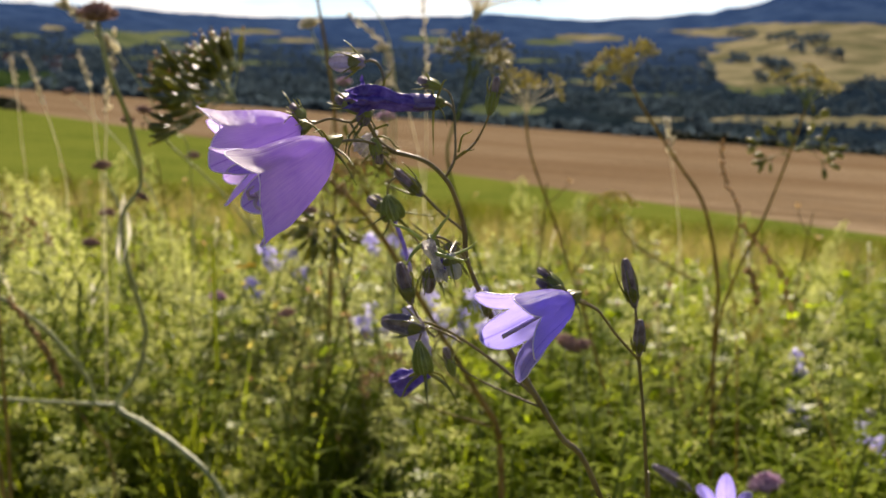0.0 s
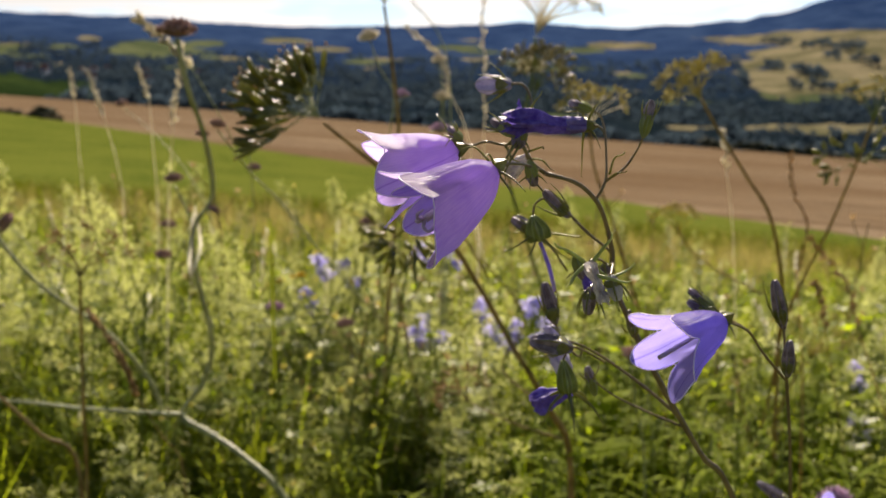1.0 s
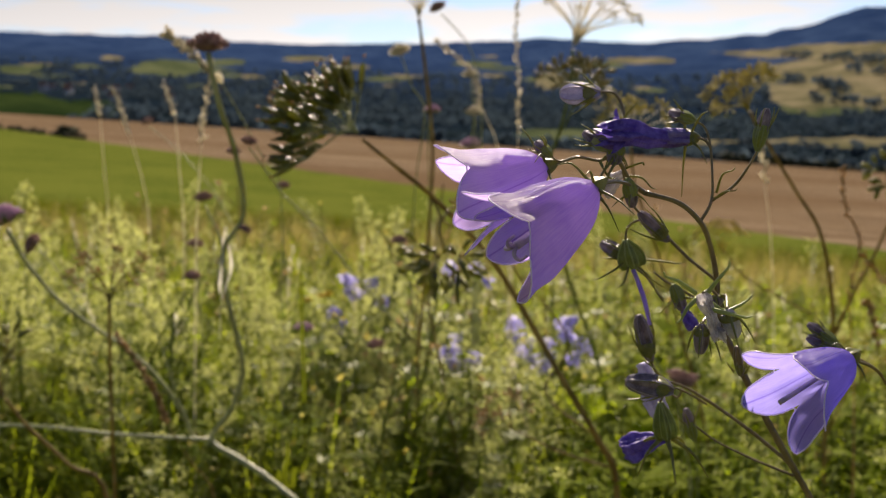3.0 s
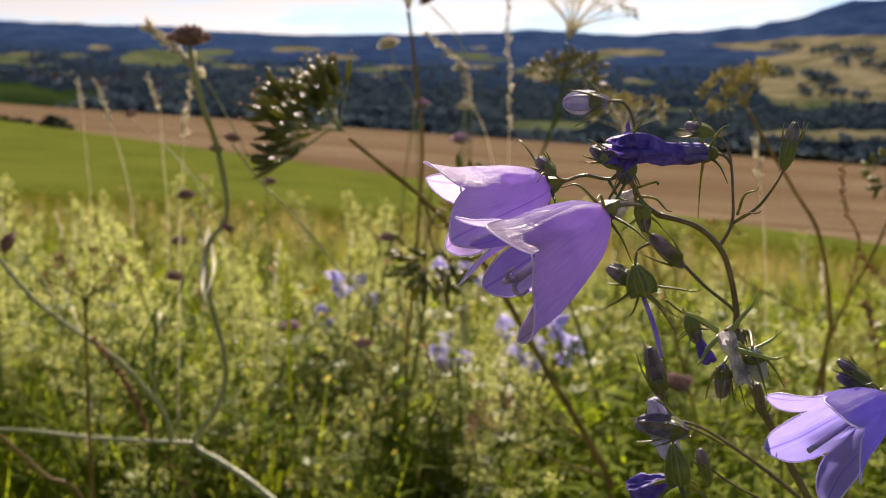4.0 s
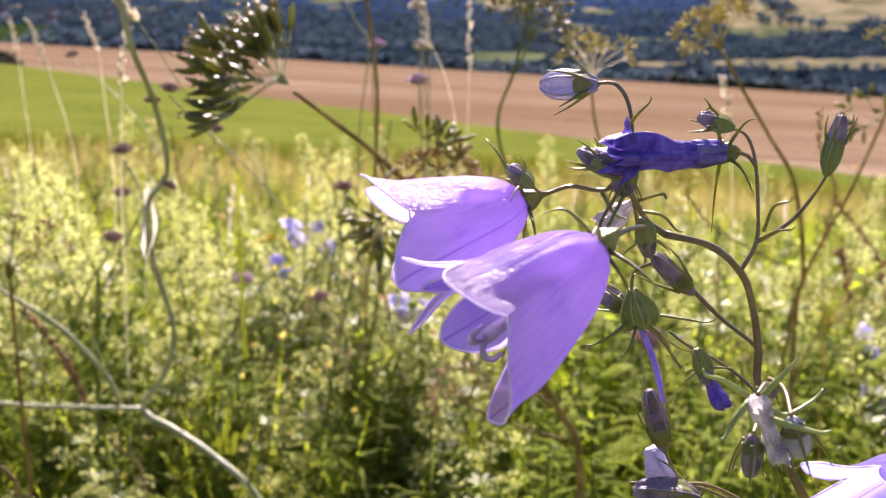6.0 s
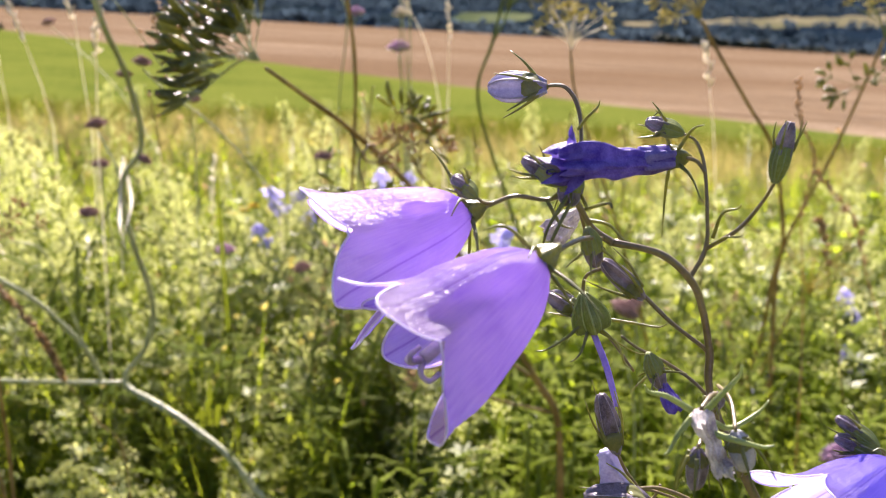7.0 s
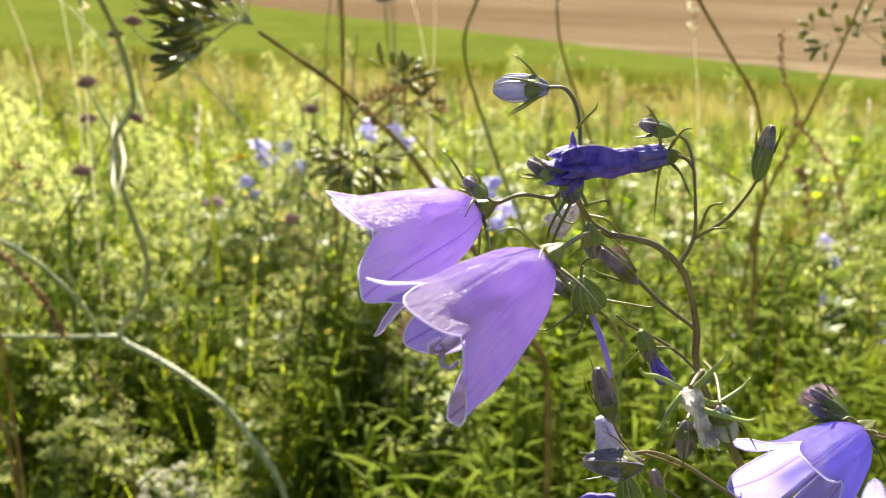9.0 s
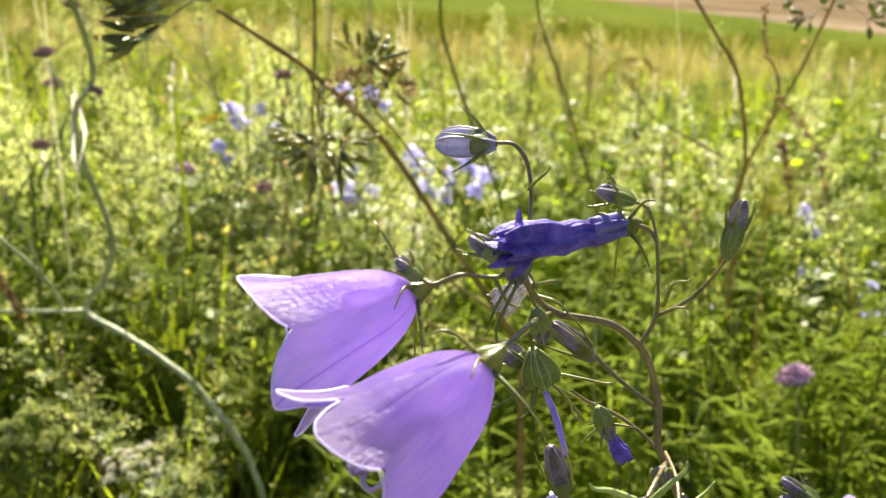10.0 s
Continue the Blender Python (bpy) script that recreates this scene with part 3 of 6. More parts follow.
def corolla(geo, base, mouth, radius, spin=0.0, curls=(0.2,) * 5, slot=0, cols=18, rows=26, seed=0, centres=FIVE, reaches=(1,) * 5, edge=None, seams=None, depths=(0.56,) * 5):
    """A bell of five joined petals; its lobes end in points and curl outwards by their own measure."""
    base, mouth = Vector(base), Vector(mouth)
    way = mouth - base
    length = way.length
    way.normalize()
    a, b = sides(way)
    verts, faces = [], []
    n = 5 * cols
    for i in range(rows + 1):
        for k in range(n):
            lobe, f = divmod(k, cols)
            f = abs(2 * f / cols - 1)
            side = (k % cols) / cols * 2 - 1
            seam = lobe if side > 0 else (lobe - 1) % 5
            reach = depths[seam] + (reaches[lobe] - depths[seam]) * (1 - f ** 1.5) ** 0.70
            s = i / rows * reach
            p = s * (len(BELL) - 1)
            j = min(int(p), len(BELL) - 2)
            r = radius * (BELL[j] + (BELL[j + 1] - BELL[j]) * (p - j)) / 1.12
            # the lobes stand at their own angles round the axis
            mid = centres[lobe]
            cut = seams[seam] if seams else mid + 0.5 * ((centres[(lobe + (1 if side > 0 else -1)) % 5] - mid + 180) % 360 - 180)
            gap = (cut - mid + 180) % 360 - 180
            g = radians(spin + mid + abs(side) * gap)
            r *= 1 + (0.15 * (1 - f) ** 1.5 - 0.065 * max(0.0, 1 - f / 0.14)) * math.sin(math.pi * min(1, s * 1.05)) - 0.09 * f ** 5 * min(1, 3 * s)
            e = max(0.0, (s - 0.55) / 0.45) ** 1.8
            c = curls[lobe]
            r += c * radius * e + 0.22 * radius * f ** 3 * max(0.0, s - 0.4) + 0.30 * radius * max(0.0, f - 0.55) ** 1.5 * smooth(0.42, 0.62, i / rows)
            z = length * s - 0.35 * max(0, c) * length * e
            # lobes close round their midrib
            g -= 0.10 * side * max(0.0, s - 0.6)
            w = 0.035 * radius * noise.noise(Vector((3 * math.cos(g), 3 * math.sin(g), 6 * s + seed))) * (0.4 + 2.2 * max(0, s - 0.45))
            verts.append(base + way * z + (r + w) * (math.cos(g) * a + math.sin(g) * b))
    for i in range(rows):
        for k in range(n):
            faces.append((i * n + k, i * n + (k + 1) % n, (i + 1) * n + (k + 1) % n, (i + 1) * n + k))
    geo.add(verts, faces, slot)
    if edge is not None:
        rim = verts[rows * n:]
        ring = [rim[k].lerp(rim[(k + 1) % n], 0.5) for k in range(n)]
        tube(edge, ring + ring[:1], 0.00018, 0.00018, 1, 5)
    return [(abs(2 * (q % n % cols) / cols - 1), q // n / rows) for face in faces for q in face]


def sepals(parent, base, way, length, spread, width=0.00035, spin=10, droop=0.3, material=None, which=SEPALS, seed=1):
    """Five needle-thin calyx teeth round the base of a bell or bud; spread: degrees from the way."""
    r = random.Random(seed)
    way = Vector(way).normalized()
    a, b = sides(way)
    for g in which:
        g = radians(g + spin + r.uniform(-14, 14))
        out = math.cos(g) * a + math.sin(g) * b
        sp = radians(spread + r.uniform(-14, 14))
        d = math.cos(sp) * way + math.sin(sp) * out
        l = length * r.uniform(0.8, 1.2)
        p0 = Vector(base) + out * 0.0013
        geo = Geo()
        tube(geo, [p0, p0 + d * l * 0.5 + out * 0.06 * l, p0 + d * l - Vector((0, 0, droop * l * r.uniform(0.2, 1.2)))], width, width * 0.2, 4, 5)
        part("sepal", geo, material or SEPAL, parent)


CUP = (0.16, 0.34, 0.58, 0.80, 0.94, 1.0, 0.92)
BUDS = (0.35, 0.62, 0.82, 0.94, 1.0, 0.99, 0.94, 0.87, 0.77, 0.63, 0.34)
HALF_OPEN = (0.35, 0.60, 0.78, 0.90, 0.97, 1.02, 1.04, 1.02, 0.92, 0.70, 0.28)


def keels(geo, base, tip, width, profile, ribs=0.0, count=5, thick=0.045, slot=1):
    """Raised lines from end to end along a body of revolution."""
    base, tip = Vector(base), Vector(tip)
    a, b = sides(tip - base)
    last = len(profile) - 1
    for k in range(count):
        g = 2 * math.pi * k / count
        out = math.cos(g) * a + math.sin(g) * b
        r = 1 + ribs * math.cos(5 * g)
        tube(geo, [base.lerp(tip, i / last) + out * width * p * r * 1.01 for i, p in enumerate(profile)], width * thick, width * thick * 0.7, 2, 5, slot)


def calyx(parent, base, way, size, length=0.0045):
    geo = Geo()
    w = Vector(way).normalized()
    spindle(geo, Vector(base) - w * length * 0.75, Vector(base) + w * length * 0.25, size, CUP, 30, ribs=0.12)
    return part("calyx", geo, SEPAL, parent, "small ribbed green calyx")


def bell(plant, base, mouth, radius, spin=0.0, curls=(0.2,) * 5, seed=0, teeth=0.0075, spread=75, hook=True, centres=FIVE, reaches=(1,) * 5, seams=None, depths=(0.56,) * 5, skin=None, style=0.72):
    geo = Geo()
    edge = Geo()
    chart = corolla(geo, base, mouth, radius, spin, curls, seed=seed, centres=centres, reaches=reaches, edge=edge, seams=seams, depths=depths)
    flower = part("flower", geo, skin or BELL_PETAL, plant, "violet bell with five pointed lobes")
    flower.data.uv_layers.new(name="petal").data.foreach_set("uv", [c for uv in chart for c in uv])
    part("petal_edge", edge, PETAL_EDGE, flower, "rolled petal edge, whitened for sunlight on its rim")
    way = (Vector(mouth) - Vector(base)).normalized()
    calyx(flower, base, way, 0.0020)
    sepals(flower, base, way, teeth, spread, seed=seed + 3)
    a, b = sides(way)
    end = Vector(base) + way * (Vector(mouth) - Vector(base)).length * style
    geo = Geo()
    tube(geo, [base, Vector(base).lerp(end, 0.5), end], 0.0006 if hook else 0.0004, 0.0009 if hook else 0.00055, 5, 7)
    if hook:
        for g in (0, 120, 240):
            o = math.cos(radians(g)) * a + math.sin(radians(g)) * b
            tube(geo, [end, end + way * 0.0014 + o * 0.0012, end + way * 0.0012 + o * 0.0026, end - way * 0.0004 + o * 0.0027], 0.0005, 0.0003, 4, 6)
    part("style", geo, STYLE, flower, "pale lilac style with curled tips")
    return flower


def bud(plant, base, tip, width, skin, teeth=0.006, spread=24, ribs=0.15, rough=0.0, cup=1.0, seed=0, label=""):
    geo = Geo()
    width *= 0.72 if skin is GREEN_BUD else 0.80
    shape = HALF_OPEN if skin is LILAC else BUDS
    spindle(geo, base, tip, width, shape, 40, ribs=1.6 * ribs, rough=rough)
    keels(geo, base, tip, width, shape, 1.6 * ribs, thick=0.10 if skin is LILAC else 0.045)
    green = skin is GREEN_BUD
    ob = part("bud", geo, [BUD if green else skin, BUD_KEEL], plant, label)
    way = Vector(tip) - Vector(base)
    if green:
        geo = Geo()
        spindle(geo, Vector(base) - way * 0.02, Vector(base) + way * 0.60, width * 1.06 * cup, (0.25, 0.55, 0.8, 0.95, 1.03, 1.04, 1.0, 0.95), 30, ribs=0.13)
        keels(geo, Vector(base) - way * 0.02, Vector(base) + way * 0.60, width * 1.06 * cup, (0.25, 0.55, 0.8, 0.95, 1.03, 1.04, 1.0, 0.95), 0.13, 10, 0.09)
        part("calyx", geo, [GREEN_BUD, RIB], ob, "ribbed pale green calyx")
        sepals(ob, Vector(base) + way * 0.55, way, 0.6 * teeth, spread, 0.00028, seed=seed + 11, droop=0.05)
    else:
        calyx(ob, Vector(base) + way * 0.30, way, width * 1.10 * cup, way.length * 0.44)
        sepals(ob, Vector(base) + way * 0.15, way, teeth, spread, seed=seed + 11, droop=0.05)
    return ob


def crumpled(plant, name, base, tip, width, profile, skin, label, seed=0):
    """A withered corolla: a sleeve with many uneven lengthwise folds and a ragged, notched mouth."""
    base, tip = Vector(base), Vector(tip)
    way = tip - base
    a, b = sides(way)
    n, rows = 64, 44
    verts, faces = [], []
    for i in range(rows + 1):
        t = i / rows
        q = t * (len(profile) - 1)
        j = min(int(q), len(profile) - 2)
        r = width * (profile[j] + (profile[j + 1] - profile[j]) * (q - j))
        c = base + way * t + 0.04 * way.length * noise.noise_vector(Vector((4 * t, seed, 0)))
        for k in range(n):
            g = 2 * math.pi * k / n
            fold = 0.16 * math.cos(5 * g + 1.5 * t + seed) + 0.12 * math.cos(11 * g - 3 * t) + 0.30 * noise.noise(Vector((2.2 * math.cos(g), 2.2 * math.sin(g), 3.5 * t + seed)))
            fold += 0.16 * noise.noise(Vector((6 * math.cos(g), 6 * math.sin(g), 9 * t + seed)))
            ragged = way * (0.10 * t * t * noise.noise(Vector((3 * math.cos(g), 3 * math.sin(g), seed + 9))))
            verts.append(c + ragged + r * (1 + fold * (0.35 + 0.9 * t)) * (math.cos(g) * a + math.sin(g) * b))
    for i in range(rows):
        for k in range(n):
            faces.append((i * n + k, i * n + (k + 1) % n, (i + 1) * n + (k + 1) % n, (i + 1) * n + k))
    geo = Geo()
    geo.add(verts, faces)
    return part(name, geo, skin, plant, label)


def stalk(plant, points, r0, r1=None, material=None, name="stalk", steps=6, label="", n=8):
    geo = Geo()
    thin = 0.54 if material is None else 0.76
    tube(geo, points, r0 * thin, (r0 if r1 is None else r1) * thin, steps, n, wobble=0.25)
    return part(name, geo, material or STEM, plant, label)


def leaflet(plant, points, width, material=None, name="leaf", label=""):
    """A narrow tooth: a tapered, slightly curled thread, or a flat blade where it is broad."""
    geo = Geo()
    if width > 0.0012:
        blade(geo, points, width)
    else:
        p = [Vector(q) for q in points]
        way = (p[-1] - p[0]).normalized()
        hook = sides(way)[1] * (p[-1] - p[0]).length * 0.10
        tube(geo, [p[0], *p[1:-1], p[-1].lerp(p[-2], 0.3) + hook * 0.6, p[-1]], width * 0.52, width * 0.12, 5, 6)
    return part(name, geo, material or SEPAL, plant, label)


RIB = material("green_rib", (0.26, 0.33, 0.10), (0.46, 0.52, 0.20), 0.4, 260, 0.3, gloss=0.5)
BUD_KEEL = material("bud_keel", (0.30, 0.26, 0.36), (0.60, 0.56, 0.64), 0.4, 260, 0.3, gloss=0.5)
CAPSULE = material("seed_capsule_skin", (0.10, 0.13, 0.03), (0.27, 0.32, 0.10), 0.35, 260, 0.35, 0.0004, gloss=0.5, glow=(1.5, 1.5, 0.8))
LILAC = material("lilac_bud", (0.32, 0.29, 0.48), (0.66, 0.63, 0.80), 0.45, 240, 0.35, 0.0002)
GREEN_BUD = material("green_bud", (0.19, 0.23, 0.06), (0.40, 0.44, 0.15), 0.4, 200, 0.4, 0.0002, glow=(1.7, 1.7, 0.9))
FADED = material("faded_violet", (0.17, 0.13, 0.46), (0.36, 0.30, 0.68), 0.45, 300, 0.35, 0.0003)
SILVER = material("silvery_bud", (0.30, 0.30, 0.33), (0.66, 0.64, 0.66), 0.5, 320, 0.2, 0.0004)

main = thing("bellflower_plant", (0.115, 0.29, land(0.115, 0.29)), "tall violet bellflower with open bells, buds and withered flowers", "flower")
stalk(main, [(0.115, 0.29, -0.03), (0.10, 0.28, 0.2), (0.075, 0.262, 0.40), (0.0416, 0.2500, 0.4900), (0.0305, 0.2480, 0.5065), (0.0161, 0.2470, 0.5311), (0.0070, 0.2465, 0.5500), (0.0058, 0.2460, 0.5590), (0.0035, 0.2435, 0.5670), (0.0009, 0.2415, 0.5722), (-0.0040, 0.2405, 0.5765), (-0.0115, 0.2390, 0.5788)], 0.0016, 0.00095, name="stem", n=10)
stalk(main, [(-0.0115, 0.2390, 0.5788), (-0.0144, 0.2380, 0.5811), (-0.0166, 0.2370, 0.5845), (-0.0186, 0.2365, 0.5884)], 0.0009, 0.0008)
# pedicels of the two large bells
stalk(main, [(-0.0183, 0.2365, 0.5869), (-0.0213, 0.2370, 0.5857), (-0.0257, 0.2365, 0.5864), (-0.0287, 0.2360, 0.5856), (-0.0309, 0.2355, 0.5848)], 0.0006, 0.0006)
stalk(main, [(-0.0132, 0.2380, 0.5797), (-0.0171, 0.2300, 0.5818), (-0.0208, 0.2230, 0.5825), (-0.0230, 0.2197, 0.5820)], 0.0006, 0.0006)
bell(main, (-0.0325, 0.2355, 0.5845), (-0.0522, 0.2300, 0.5779), 0.0096, 0, (0.10, 0.02, 0.0, 0.10, 0.25), 1, 0.0100, 80, centres=(36, 106, 176, 277, 328), reaches=(0.98, 1.05, 1.06, 1.0, 1.0), seams=(74, 146, 217, 308, 4), depths=(0.6, 0.62, 0.80, 0.62, 0.56))
bell(main, (-0.0240, 0.2194, 0.5818), (-0.0415, 0.2120, 0.5696), 0.0100, 0, (0.12, -0.20, 0.22, 0.22, 0.15), 2, 0.0100, 85, centres=(14, 93, 246, 292, 332), reaches=(1.02, 1.10, 0.98, 1.03, 0.95), seams=(50, 209, 270, 313, 347), depths=(0.6, 0.78, 0.70, 0.6, 0.6), style=0.85)
# small bud on the first pedicel
bud(main, (-0.0314, 0.2345, 0.5867), (-0.0347, 0.2345, 0.5897), 0.0015, GREEN_BUD, 0.004, 30, seed=2)
stalk(main, [(-0.0287, 0.2360, 0.5856), (-0.0302, 0.2350, 0.5858), (-0.0314, 0.2345, 0.5867)], 0.0004)
# top bud on its nodding stalk
stalk(main, [(-0.0172, 0.2390, 0.5867), (-0.0147, 0.2500, 0.5913), (-0.0147, 0.2540, 0.5963), (-0.0166, 0.2550, 0.5994), (-0.0196, 0.2560, 0.5996)], 0.0007, 0.0005)
bud(main, (-0.0194, 0.2560, 0.5994), (-0.0284, 0.2580, 0.5991), 0.0024, LILAC, 0.0062, 38, seed=3, label="half-closed pale lilac bud")
# forked side branch
stalk(main, [(0.0006, 0.2415, 0.5720), (0.0030, 0.2418, 0.5768), (0.0031, 0.2425, 0.5825), (0.0027, 0.2440, 0.5889), (0.0016, 0.2450, 0.5923), (-0.0003, 0.2450, 0.5935)], 0.0007, 0.0004)
bud(main, (-0.0005, 0.2450, 0.5936), (-0.0060, 0.2450, 0.5955), 0.0016, GREEN_BUD, 0.005, 35, seed=4)
stalk(main, [(0.0028, 0.2435, 0.5879), (0.0017, 0.2445, 0.5895), (-0.0003, 0.2450, 0.5901)], 0.0005, 0.0006)
stalk(main, [(0.0030, 0.2418, 0.5768), (0.0072, 0.2400, 0.5803), (0.0096, 0.2380, 0.5846), (0.0108, 0.2366, 0.5879)], 0.0006, 0.0004)
bud(main, (0.0108, 0.2366, 0.5879), (0.0124, 0.2366, 0.5964), 0.0017, GREEN_BUD, 0.0070, 6, seed=5, cup=1.0)
leaflet(main, [(0.0039, 0.2415, 0.5786), (0.0048, 0.2405, 0.5825), (0.0070, 0.2390, 0.5843)], 0.0006)
leaflet(main, [(0.0036, 0.2415, 0.5774), (0.0053, 0.2400, 0.5790), (0.0077, 0.2390, 0.5798)], 0.0005)
# wilted blue-violet flower
wilted = crumpled(main, "wilted_flower", (-0.0013, 0.2452, 0.5900), (-0.0205, 0.2340, 0.5912), 0.0019, (0.55, 0.72, 0.80, 0.86, 0.90, 0.96, 1.02, 1.12, 1.25, 1.38, 1.42, 1.30, 0.95), WILT, "crumpled deep violet withered bell", 3)
geo = Geo()
spindle(geo, (-0.0013, 0.2452, 0.5900), (-0.0072, 0.2418, 0.5903), 0.0019, (0.72, 0.86, 0.92, 0.95, 0.93), 30, ribs=0.2, rough=0.2)
part("faded_base", geo, FADED, wilted, "paler lilac foot of the bell")
for tip, w in (((-0.0183, 0.2350, 0.5966), 0.0011), ((-0.0232, 0.2330, 0.5925), 0.0013), ((-0.0228, 0.2330, 0.5889), 0.0014), ((-0.0195, 0.2330, 0.5872), 0.0013)):
    geo = Geo()
    root = Vector((-0.0170, 0.2358, 0.5910))
    blade(geo, [root, root.lerp(Vector(tip), 0.55) + Vector((0, -0.0006, 0.0004)), tip], w, fold=0.7, steps=5)
    part("shrivelled_lobe", geo, WILT, wilted)
way = Vector((-0.0213, 0.2335, 0.5915)) - Vector((-0.0013, 0.2452, 0.5900))
calyx(wilted, (-0.0015, 0.2452, 0.5900), way, 0.0018)
sepals(wilted, (-0.0019, 0.2452, 0.5900), way, 0.008, 95, seed=21, droop=0.5)
# green ovaries and buds at the top cluster
bud(main, (-0.0192, 0.2360, 0.5881), (-0.0247, 0.2380, 0.5914), 0.0018, GREEN_BUD, 0.006, 22, seed=6)
bud(main, (-0.0179, 0.2375, 0.5896), (-0.0183, 0.2365, 0.5848), 0.0022, GREEN_BUD, 0.005, 40, seed=7)
bud(main, (-0.0158, 0.2340, 0.5822), (-0.0143, 0.2355, 0.5762), 0.0017, GREEN_BUD, 0.006, 50, seed=8)
crumpled(main, "withered_petal", (-0.0155, 0.2420, 0.5834), (-0.0198, 0.2430, 0.5787), 0.0015, (0.3, 0.6, 0.9, 1.0, 1.3, 1.2), PAPER, "papery cream shrivelled petal", 18)
for p in ([(-0.0181, 0.2360, 0.5870), (-0.0214, 0.2340, 0.5824), (-0.0233, 0.2340, 0.5780)], [(-0.0178, 0.2360, 0.5860), (-0.0211, 0.2330, 0.5804), (-0.0218, 0.2320, 0.5776)], [(-0.0154, 0.2380, 0.5824), (-0.0126, 0.2360, 0.5822), (-0.0097, 0.2350, 0.5800)],
          [(-0.0161, 0.2380, 0.5839), (-0.0128, 0.2360, 0.5853), (-0.0125, 0.2340, 0.5853)], [(-0.0148, 0.2525, 0.5933), (-0.0138, 0.2500, 0.5955), (-0.0122, 0.2490, 0.5981)], [(-0.0213, 0.2370, 0.5857), (-0.0196, 0.2360, 0.5826), (-0.0176, 0.2350, 0.5821)]):
    leaflet(main, p, 0.0006)
# second side branch with a nodding seed capsule
stalk(main, [(0.0058, 0.2460, 0.5584), (0.0046, 0.2462, 0.5597), (-0.0003, 0.2470, 0.5635), (-0.0050, 0.2480, 0.5681), (-0.0091, 0.2490, 0.5716), (-0.0116, 0.2500, 0.5713), (-0.0132, 0.2520, 0.5694), (-0.0135, 0.2520, 0.5663)], 0.0007, 0.0005)
stalk(main, [(-0.0163, 0.2380, 0.5834), (-0.0137, 0.2440, 0.5765), (-0.0103, 0.2480, 0.5725)], 0.0006, 0.0005)
bud(main, (-0.0048, 0.2470, 0.5674), (-0.0114, 0.2470, 0.5737), 0.0017, BUD, 0.007, 16, seed=9)
geo = Geo()
spindle(geo, (-0.0135, 0.2520, 0.5668), (-0.0116, 0.2520, 0.5607), 0.0025, (0.2, 0.5, 0.78, 0.95, 1.05, 1.05, 0.9), 40, ribs=0.2)
keels(geo, (-0.0135, 0.2520, 0.5668), (-0.0116, 0.2520, 0.5607), 0.0025, (0.2, 0.5, 0.78, 0.95, 1.05, 1.05, 0.9), 0.2, 10, 0.09)
capsule = part("seed_capsule", geo, [CAPSULE, RIB], main, "ribbed green seed capsule")
for p in ([(-0.0135, 0.2510, 0.5620), (-0.0166, 0.2490, 0.5602), (-0.0214, 0.2480, 0.5586)], [(-0.0127, 0.2505, 0.5610), (-0.0139, 0.2490, 0.5580), (-0.0158, 0.2480, 0.5567)], [(-0.0109, 0.2520, 0.5612), (-0.0077, 0.2510, 0.5582), (-0.0056, 0.2500, 0.5546)],
          [(-0.0106, 0.2520, 0.5626), (-0.0054, 0.2500, 0.5623), (-0.0004, 0.2480, 0.5630)], [(-0.0112, 0.2530, 0.5604), (-0.0088, 0.2540, 0.5586), (-0.0015, 0.2550, 0.5550)]):
    leaflet(capsule, p, 0.0006, name="sepal")
stalk(capsule, [(-0.0116, 0.2520, 0.5601), (-0.0093, 0.2515, 0.5542), (-0.0075, 0.2510, 0.5476)], 0.0008, 0.0007, VEIN, "style", label="long violet style")
bud(main, (-0.0138, 0.2540, 0.5628), (-0.0186, 0.2560, 0.5655), 0.0019, BUD, 0.004, 20, seed=10)
stalk(main, [(-0.0044, 0.2535, 0.5526), (-0.0088, 0.2540, 0.5586), (-0.0138, 0.2540, 0.5628)], 0.0004, 0.0004)
# third side branch: small capsule with a blue frill
stalk(main, [(0.0079, 0.2465, 0.5492), (0.0043, 0.2490, 0.5526), (0.0004, 0.2510, 0.5550), (-0.0045, 0.2510, 0.5577), (-0.0072, 0.2510, 0.5598)], 0.0006, 0.0004)
bud(main, (-0.0029, 0.2500, 0.5571), (-0.0005, 0.2500, 0.5511), 0.0018, GREEN_BUD, 0.007, 70, seed=12)
crumpled(main, "wilted_flower", (-0.0007, 0.2500, 0.5522), (0.0020, 0.2500, 0.5472), 0.0012, (0.5, 0.7, 0.8, 1.0, 1.2, 0.9), WILT, "small crumpled violet remains of a flower", 15)
# papery white withered flower with its star of sepals
dead = crumpled(main, "withered_flower", (-0.0031, 0.2185, 0.5615), (0.0004, 0.2170, 0.5530), 0.0012, (0.9, 1.25, 1.15, 1.0, 0.85, 0.8, 0.95, 0.8, 1.1, 0.9), PAPER, "papery white withered bell", 6)
for tip, w in (((-0.0012, 0.2168, 0.5528), 0.0007), ((0.0018, 0.2168, 0.5521), 0.0008), ((0.0012, 0.2165, 0.5549), 0.0006)):
    geo = Geo()
    root = Vector((-0.0007, 0.2172, 0.5556))
    blade(geo, [root, root.lerp(Vector(tip), 0.5) + Vector((0.0004, -0.0006, 0)), tip], w, fold=0.8, steps=5)
    part("shrivelled_lobe", geo, PAPER, dead)
